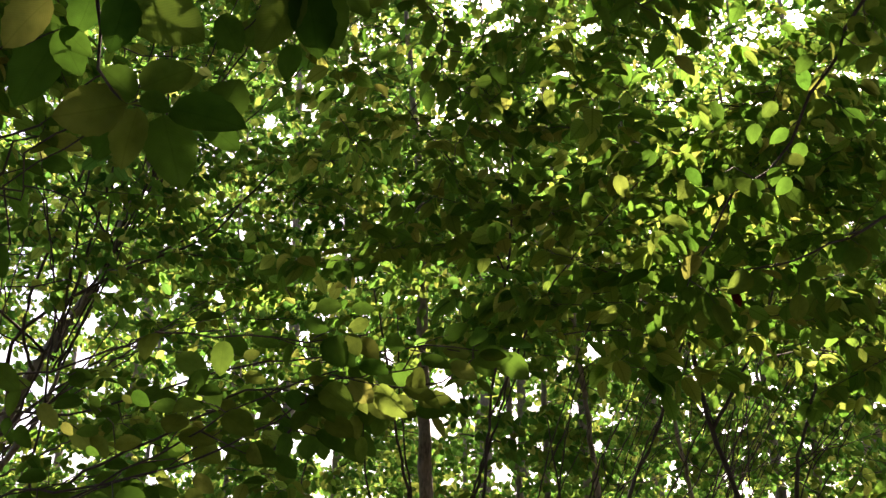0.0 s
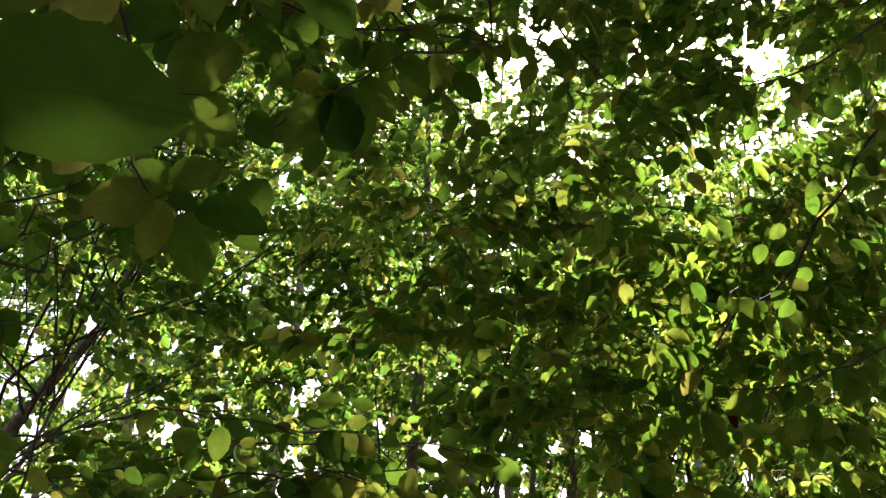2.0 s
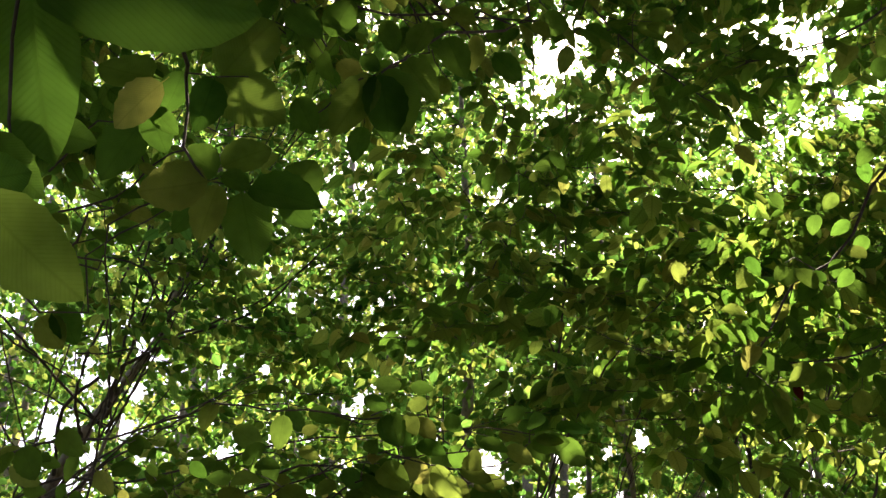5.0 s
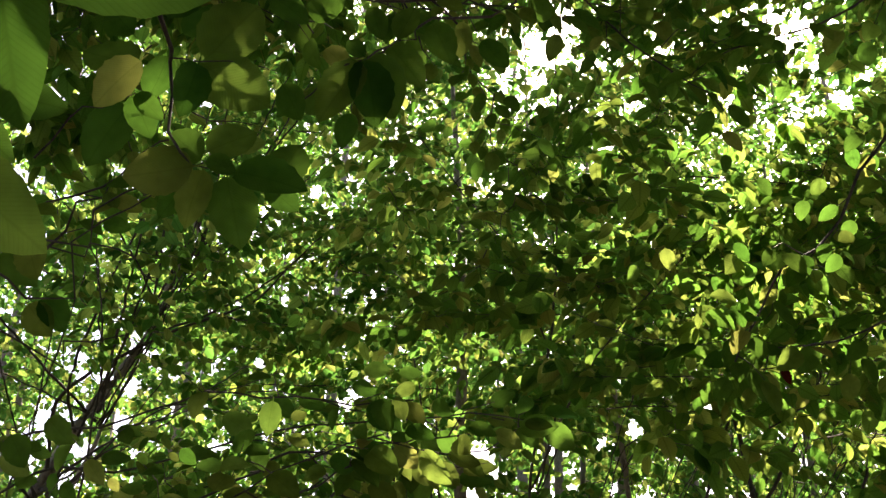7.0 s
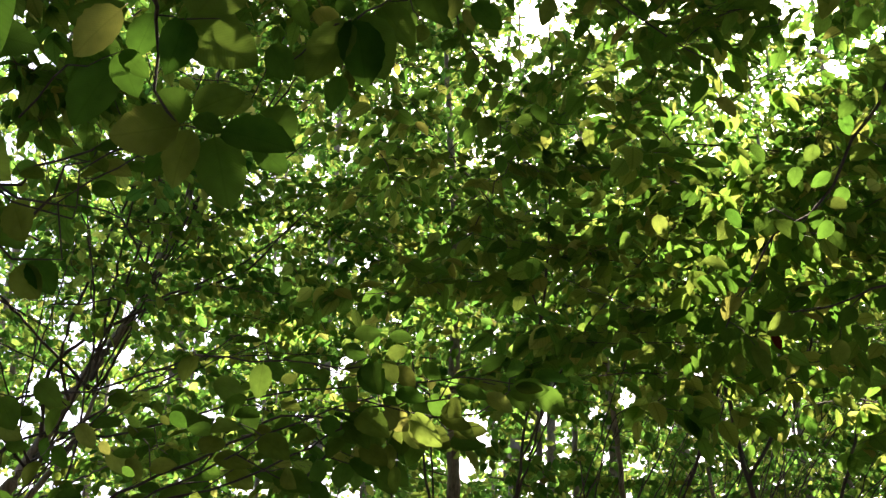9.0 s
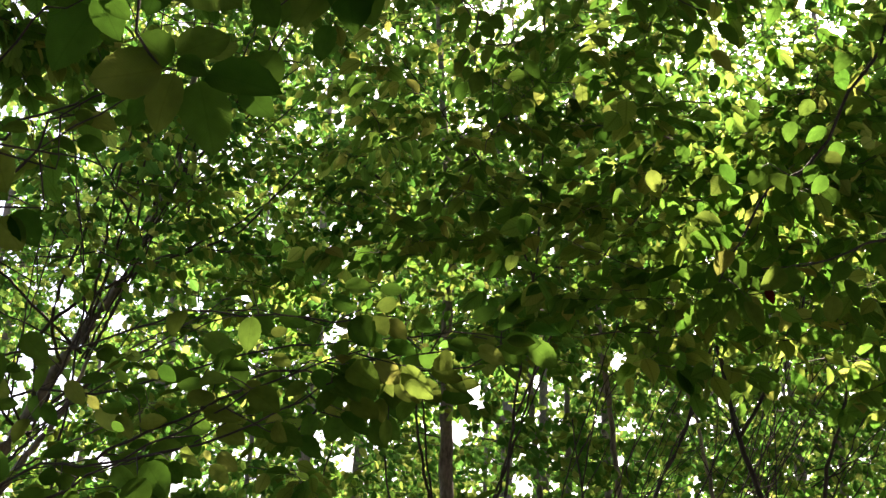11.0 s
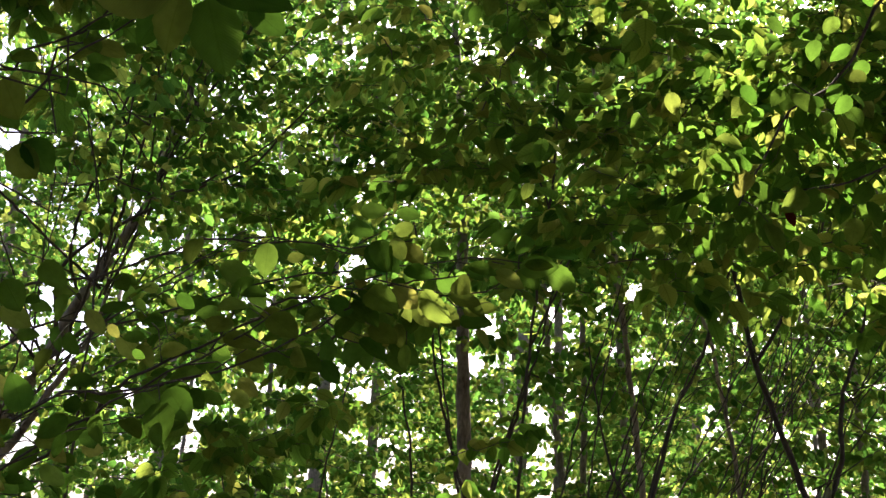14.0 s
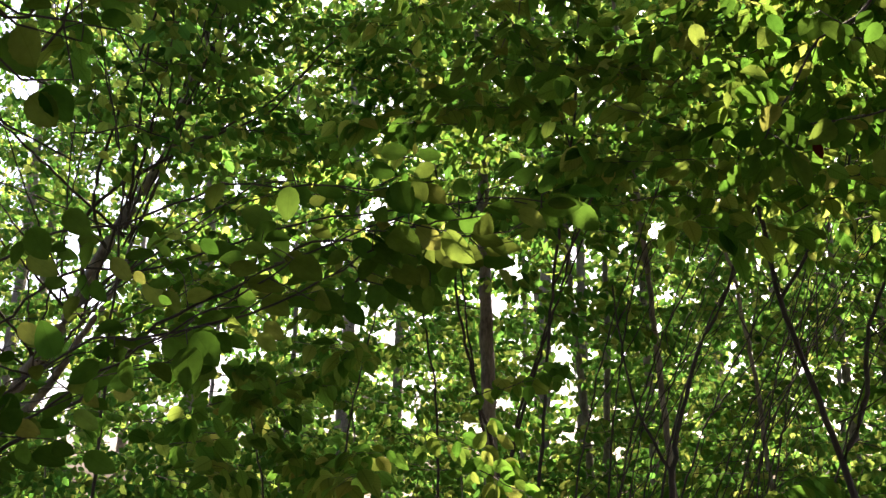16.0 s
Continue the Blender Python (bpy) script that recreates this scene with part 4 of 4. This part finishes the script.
OVERHEAD = [
    ((-0.251, 1.300, 2.611), (-0.327, 1.330, 2.497)), ((-0.243, 1.300, 2.618), (-0.215, 1.330, 2.491)), ((-0.245, 1.330, 2.649), (-0.185, 1.350, 2.515)),
    ((-0.247, 1.300, 2.624), (-0.285, 1.300, 2.664)), ((-0.209, 1.350, 2.694), (-0.138, 1.380, 2.616)), ((-0.193, 1.350, 2.708), (-0.165, 1.350, 2.795)),
    ((-0.134, 1.400, 2.796), (-0.090, 1.420, 2.709)), ((-0.309, 1.400, 2.635), (-0.367, 1.400, 2.560)), ((-0.344, 1.350, 2.720), (-0.396, 1.380, 2.646)),
    ((-0.358, 1.350, 2.748), (-0.324, 1.350, 2.853)), ((-0.390, 1.300, 2.717), (-0.442, 1.320, 2.664)), ((-0.406, 1.350, 2.595), (-0.363, 1.370, 2.525)),
    ((-0.425, 1.250, 2.727), (-0.353, 1.270, 2.677)),
]
CLOSE = [
    ((-0.256, 0.310, 1.881), (-0.153, 0.370, 1.915)), ((-0.264, 0.330, 1.892), (-0.249, 0.370, 1.808)), ((-0.210, 0.270, 1.730), (-0.174, 0.290, 1.699)),
    ((-0.225, 0.270, 1.734), (-0.205, 0.290, 1.755)), ((-0.277, 0.330, 1.909), (-0.374, 0.370, 2.024)), ((-0.288, 0.340, 1.942), (-0.274, 0.390, 2.060)),
    ((-0.271, 0.350, 1.811), (-0.242, 0.360, 1.783)), ((-0.294, 0.360, 1.819), (-0.262, 0.370, 1.780)), ((-0.274, 0.330, 1.897), (-0.338, 0.360, 1.875)),
    ((-0.272, 0.370, 1.833), (-0.238, 0.390, 1.836)),
]
BETWEEN = [
    ((-0.322, 0.620, 2.056), (-0.367, 0.640, 2.021)), ((-0.349, 0.660, 2.235), (-0.312, 0.680, 2.304)), ((-0.279, 0.750, 2.272), (-0.227, 0.780, 2.170)),
    ((-0.313, 0.700, 2.353), (-0.290, 0.720, 2.270)), ((-0.280, 0.720, 2.376), (-0.233, 0.740, 2.319)), ((-0.167, 0.550, 2.206), (-0.109, 0.580, 2.153)),
    ((-0.125, 0.520, 2.210), (-0.069, 0.550, 2.159)), ((-0.085, 0.600, 2.311), (-0.050, 0.620, 2.258)), ((-0.287, 0.800, 2.412), (-0.244, 0.820, 2.361)),
    ((-0.358, 0.620, 2.234), (-0.409, 0.640, 2.172)), ((-0.359, 0.660, 2.294), (-0.420, 0.680, 2.272)), ((-0.343, 0.800, 2.454), (-0.375, 0.820, 2.380)),
]
for parent, hanging in ((bough, ROSETTE + ABOVE_ROSETTE + EDGE + CLOSE + BETWEEN), (over, OVERHEAD)):
    for stalk, tip in hanging:
        leaf_between(parent, stalk, tip)
for stalk, tip in LIT_NEAR:
    leaf_between(bough, stalk, tip, False)
stem_part("branch", [(-1.66, -0.4, 3.0), (-1.3, 0.5, 2.5), (-0.708, 1.177, 2.168), (-0.615, 1.177, 2.211), (-0.528, 1.177, 2.270), (-0.453, 1.177, 2.310)], 0.006, 0.0012, near_tree, twig_bark, rng, 6)
stem_part("branch", [(-1.66, -0.4, 3.0), (-1.3, 0.5, 2.5), (-0.718, 1.227, 2.093), (-0.667, 1.227, 2.184), (-0.584, 1.227, 2.258), (-0.494, 1.227, 2.304)], 0.006, 0.0012, near_tree, twig_bark, rng, 6)
stem_part("branch", [(-1.66, -0.4, 3.0), (-1.3, 0.5, 2.5), (-0.831, 1.377, 2.269), (-0.703, 1.377, 2.262), (-0.630, 1.377, 2.234), (-0.564, 1.377, 2.177)], 0.006, 0.0012, near_tree, twig_bark, rng, 6)
stem_part("branch", [(-1.66, -0.4, 3.0), (-1.3, 0.5, 2.5), (-0.910, 1.577, 2.150), (-0.812, 1.577, 2.146), (-0.707, 1.577, 2.159), (-0.629, 1.577, 2.138)], 0.006, 0.0012, near_tree, twig_bark, rng, 6)
leafy_branch(near_tree, [(-1.62, -0.3, 3.6), (-1.6, 0.8, 3.1), (-1.45, 1.6, 2.75), (-1.22, 1.907, 2.566), (-1.124, 1.907, 2.642), (-0.972, 1.857, 2.698), (-0.82, 1.807, 2.735), (-0.70, 1.78, 2.76)], 0.012, 0.002, rng, 0.072, 0.16, (0.12, 0.26), start=0.55)
leafy_branch(near_tree, [(-1.5, 1.5, 2.75), (-1.3, 1.85, 2.45), (-1.105, 1.907, 2.514), (-1.042, 1.907, 2.603), (-0.931, 1.857, 2.641)], 0.008, 0.002, rng, 0.072, 0.2, (0.1, 0.2), start=0.4)
leafy_branch(near_tree, [(-1.58, -0.2, 4.9), (-1.2, 1.0, 4.6), (-0.6, 2.0, 4.1), (-0.247, 2.307, 3.701), (-0.091, 2.307, 3.653), (0.043, 2.307, 3.618), (0.231, 2.307, 3.614), (0.42, 2.30, 3.66)], 0.016, 0.002, rng, 0.075, 0.085, (0.2, 0.42), start=0.5)
leafy_branch(near_tree, [(-0.30, 2.27, 3.76), (-0.145, 2.307, 3.578), (-0.08, 2.301, 3.42), (-0.02, 2.301, 3.29), (0.03, 2.301, 3.168), (0.101, 2.307, 3.026)], 0.005, 0.0015, rng, 0.068, 0.06, (0.12, 0.34), start=0.15)
leafy_branch(near_tree, [(-1.0, 1.0, 4.2), (-0.5, 1.4, 3.4), (-0.17, 1.507, 2.924), (-0.221, 1.507, 2.843), (-0.288, 1.507, 2.764), (-0.368, 1.507, 2.718)], 0.006, 0.0015, rng, 0.075, 0.09, (0.1, 0.2), start=0.6)

leafy_branch(near_tree, [(-1.58, -0.2, 5.0), (-0.9, 1.0, 4.5), (-0.2, 1.7, 3.9), (0.15, 1.9, 3.45), (0.4, 2.0, 3.25), (0.62, 2.05, 3.12)], 0.012, 0.002, rng, 0.075, 0.07, (0.18, 0.4), start=0.5)
leafy_branch(near_tree, [(-1.58, -0.2, 4.4), (-1.1, 0.9, 3.8), (-0.75, 1.35, 3.3), (-0.55, 1.45, 3.0), (-0.40, 1.5, 2.85)], 0.010, 0.002, rng, 0.078, 0.08, (0.14, 0.3), start=0.55)

# the two clumps above the boughs are unseen, added to shade the near leaves
crown_part(near_tree, [np.concatenate(v) for v in zip(crown_sprays(rng, (-1.45, 2.3, 3.26), (0.3, 0.25, 0.28), 9, (-1.6, -0.3), (0.4, 0.6), 0.05), crown_sprays(rng, (0.0, 3.2, 5.2), (2.0, 0.9, 0.7), 62, (-1.6, -0.3), (0.5, 0.9), 0.05), crown_sprays(rng, (-1.5, 2.4, 4.3), (0.9, 0.8, 0.6), 80, (-1.6, -0.3), (0.5, 0.9), 0.05), crown_sprays(rng, (-0.9, 1.6, 3.6), (0.5, 0.4, 0.35), 16, (-1.6, -0.3), (0.4, 0.6), 0.05), crown_sprays(rng, (-0.5, 0.6, 4.4), (1.3, 0.9, 0.6), 150, (-1.6, -0.3), (0.5, 0.9), 0.05), crown_sprays(rng, (-0.5, 1.25, 3.75), (0.9, 0.45, 0.4), 60, (-1.6, -0.3), (0.4, 0.7), 0.05), crown_sprays(rng, (0.2, 2.9, 3.4), (0.8, 0.4, 0.5), 9, (-1.6, -0.3), (0.4, 0.7), 0.05))], rng, MID, leaf=0.08)

leafy_branch(near_tree, [(-1.66, -0.3, 3.7), (-1.3, 0.2, 3.45), (-0.9, 0.9, 3.12), (-0.6, 1.25, 2.94), (-0.35, 1.4, 2.9), (-0.1, 1.5, 2.95), (0.12, 1.6, 3.02)], 0.009, 0.002, rng, 0.08, 0.07, (0.12, 0.28), start=0.5)
leafy_branch(near_tree, [(-1.64, -0.3, 3.9), (-1.3, 0.2, 3.7), (-0.7, 1.0, 3.38), (-0.3, 1.3, 3.2), (0.0, 1.45, 3.15), (0.3, 1.6, 3.2)], 0.009, 0.002, rng, 0.08, 0.075, (0.12, 0.28), start=0.5)

# the beech to the other side, with one long drooping bough
rng = np.random.default_rng(82)
side_tree = thing("side_beech", "young beech with a long drooping sunlit bough", "tree", "trees of the wood")
stem_part("trunk", [(2.9, 2.3, -0.1), (2.85, 2.35, 2.0), (2.75, 2.4, 4.2), (2.7, 2.4, 6.5)], 0.06, 0.02, side_tree, bark, rng, 10)
leafy_branch(side_tree, [(2.75, 2.4, 4.3), (2.2, 2.35, 4.2), (1.7, 2.25, 3.85), (1.27, 2.2, 3.29), (1.154, 2.2, 3.117), (1.04, 2.2, 2.97), (0.93, 2.2, 2.82), (0.82, 2.2, 2.669), (0.708, 2.2, 2.514), (0.636, 2.2, 2.385)], 0.0125, 0.0025, rng, 0.085, 0.085, (0.16, 0.40), start=0.38)
leafy_branch(side_tree, [(1.9, 2.3, 4.0), (1.5, 2.0, 3.7), (1.15, 1.85, 3.45), (0.85, 1.8, 3.2), (0.6, 1.8, 3.08)], 0.008, 0.002, rng, 0.078, 0.085, (0.15, 0.34), start=0.35)
leafy_branch(side_tree, [(2.8, 2.4, 3.0), (2.2, 2.5, 3.05), (1.7, 2.4, 2.85), (1.3, 2.35, 2.64), (0.95, 2.3, 2.5), (0.7, 2.3, 2.45)], 0.010, 0.002, rng, 0.085, 0.14, (0.16, 0.4), start=0.4)

crown_part(side_tree, [np.concatenate(v) for v in zip(crown_sprays(rng, (1.8, 3.0, 4.6), (0.9, 0.7, 0.9), 44, (2.8, 2.3), (0.5, 0.9), 0.05), crown_sprays(rng, (1.0, 2.5, 4.0), (0.6, 0.4, 0.4), 16, (2.8, 2.3), (0.4, 0.7), 0.05), crown_sprays(rng, (0.4, 2.6, 2.70), (0.26, 0.18, 0.08), 3, (2.8, 2.3), (0.3, 0.5), 0.05), crown_sprays(rng, (0.664, 2.5, 2.65), (0.26, 0.18, 0.08), 4, (2.8, 2.3), (0.3, 0.5), 0.05), crown_sprays(rng, (0.874, 2.4, 2.63), (0.26, 0.18, 0.08), 4, (2.8, 2.3), (0.3, 0.5), 0.05), crown_sprays(rng, (1.9, 3.2, 2.8), (0.7, 0.6, 0.8), 22, (2.8, 2.3), (0.5, 0.8), 0.05), crown_sprays(rng, (1.05, 3.1, 3.85), (0.9, 0.35, 0.5), 24, (2.8, 2.3), (0.4, 0.7), 0.05), crown_sprays(rng, (1.15, 2.9, 3.1), (0.7, 0.5, 0.6), 14, (2.8, 2.3), (0.4, 0.7), 0.05))], rng, MID, leaf=0.08)

for i, p in enumerate(LIT_HIGH):
    leaf_tuft(side_tree, p, (-40 + 25 * (i % 4), 0.066))

# one dead red-brown leaf left hanging near the tip of the bough
dead = new("leaf", LEAF_MESHES[0].copy())
dead.data.materials[0] = leaf_red
dead.parent = side_tree
dead.matrix_basis = look((0.73, 2.13, 2.345), (0.0, 0.4, 1.6)) @ pose(0, 0, 0, 20, 15, 170) @ Matrix.Diagonal((0.038, 0.046, 0.04, 1))
tagged(dead, "withered dark red leaf")

# the low sapling whose long twig reaches in across the foreground
rng = np.random.default_rng(83)
low_tree = thing("low_sapling", "low beech sapling with long level leafy twigs", "sapling", "saplings")
stem_part("trunk", [(-2.5, 2.9, -0.1), (-2.45, 2.85, 0.9), (-2.3, 2.75, 1.6), (-2.25, 2.7, 2.6)], 0.03, 0.008, low_tree, twig_bark, rng, 8)
leafy_branch(low_tree, [(-2.4, 2.82, 1.2), (-1.8, 2.55, 1.42), (-1.331, 2.389, 1.614), (-1.07, 2.289, 1.731), (-0.842, 2.189, 1.867), (-0.638, 2.089, 1.973), (-0.422, 1.939, 2.028), (-0.29, 1.889, 2.014), (-0.10, 1.85, 2.0)], 0.009, 0.0018, rng, 0.072, 0.085, (0.16, 0.42), start=0.3)
leafy_branch(low_tree, [(-2.4, 2.8, 1.15), (-1.7, 2.3, 1.4), (-1.15, 2.0, 1.62), (-0.75, 1.85, 1.78), (-0.42, 1.75, 1.93), (-0.2, 1.68, 2.02)], 0.006, 0.0016, rng, 0.075, 0.08, (0.15, 0.34), start=0.35)
crown_part(low_tree, crown_sprays(rng, (-1.4, 3.0, 1.75), (0.8, 0.5, 0.5), 4, (-2.4, 2.8), (0.4, 0.8), 0.05), rng, MID, leaf=0.08)
leafy_branch(low_tree, [(-2.35, 2.78, 1.5), (-1.8, 2.35, 1.75), (-1.102, 2.055, 2.077), (-0.890, 2.005, 2.123), (-0.639, 1.905, 2.139), (-0.417, 1.805, 2.124), (-0.246, 1.755, 2.136), (-0.148, 1.705, 2.098)], 0.006, 0.0016, rng, 0.072, 0.11, (0.12, 0.30), 0.055, start=0.3)
leafy_branch(low_tree, [(-2.4, 2.8, 1.1), (-1.8, 2.4, 1.35), (-1.035, 2.055, 1.794), (-0.756, 1.955, 1.860), (-0.496, 1.855, 1.919), (-0.306, 1.805, 1.960), (-0.147, 1.755, 2.021), (-0.036, 1.755, 2.047)], 0.006, 0.0016, rng, 0.072, 0.11, (0.12, 0.30), 0.055, start=0.3)
leafy_branch(low_tree, [(-2.38, 2.8, 1.3), (-1.9, 2.6, 1.5), (-1.231, 2.355, 2.007), (-0.902, 2.255, 2.053), (-0.566, 2.155, 2.095), (-0.306, 2.055, 2.116), (-0.042, 2.005, 2.150), (0.085, 1.955, 2.138)], 0.006, 0.0016, rng, 0.072, 0.11, (0.12, 0.30), 0.055, start=0.3)
leafy_branch(low_tree, [(-0.363, 1.905, 1.899), (-0.208, 1.835, 1.982), (-0.126, 1.775, 2.027), (-0.002, 1.805, 2.040), (0.080, 1.855, 2.106)], 0.003, 0.0014, rng, 0.07, 0.11, (0.08, 0.18), 0.06, start=0.1)
for stalk, tip in LIT_LOW:
    leaf_between(low_tree, stalk, tip, False)
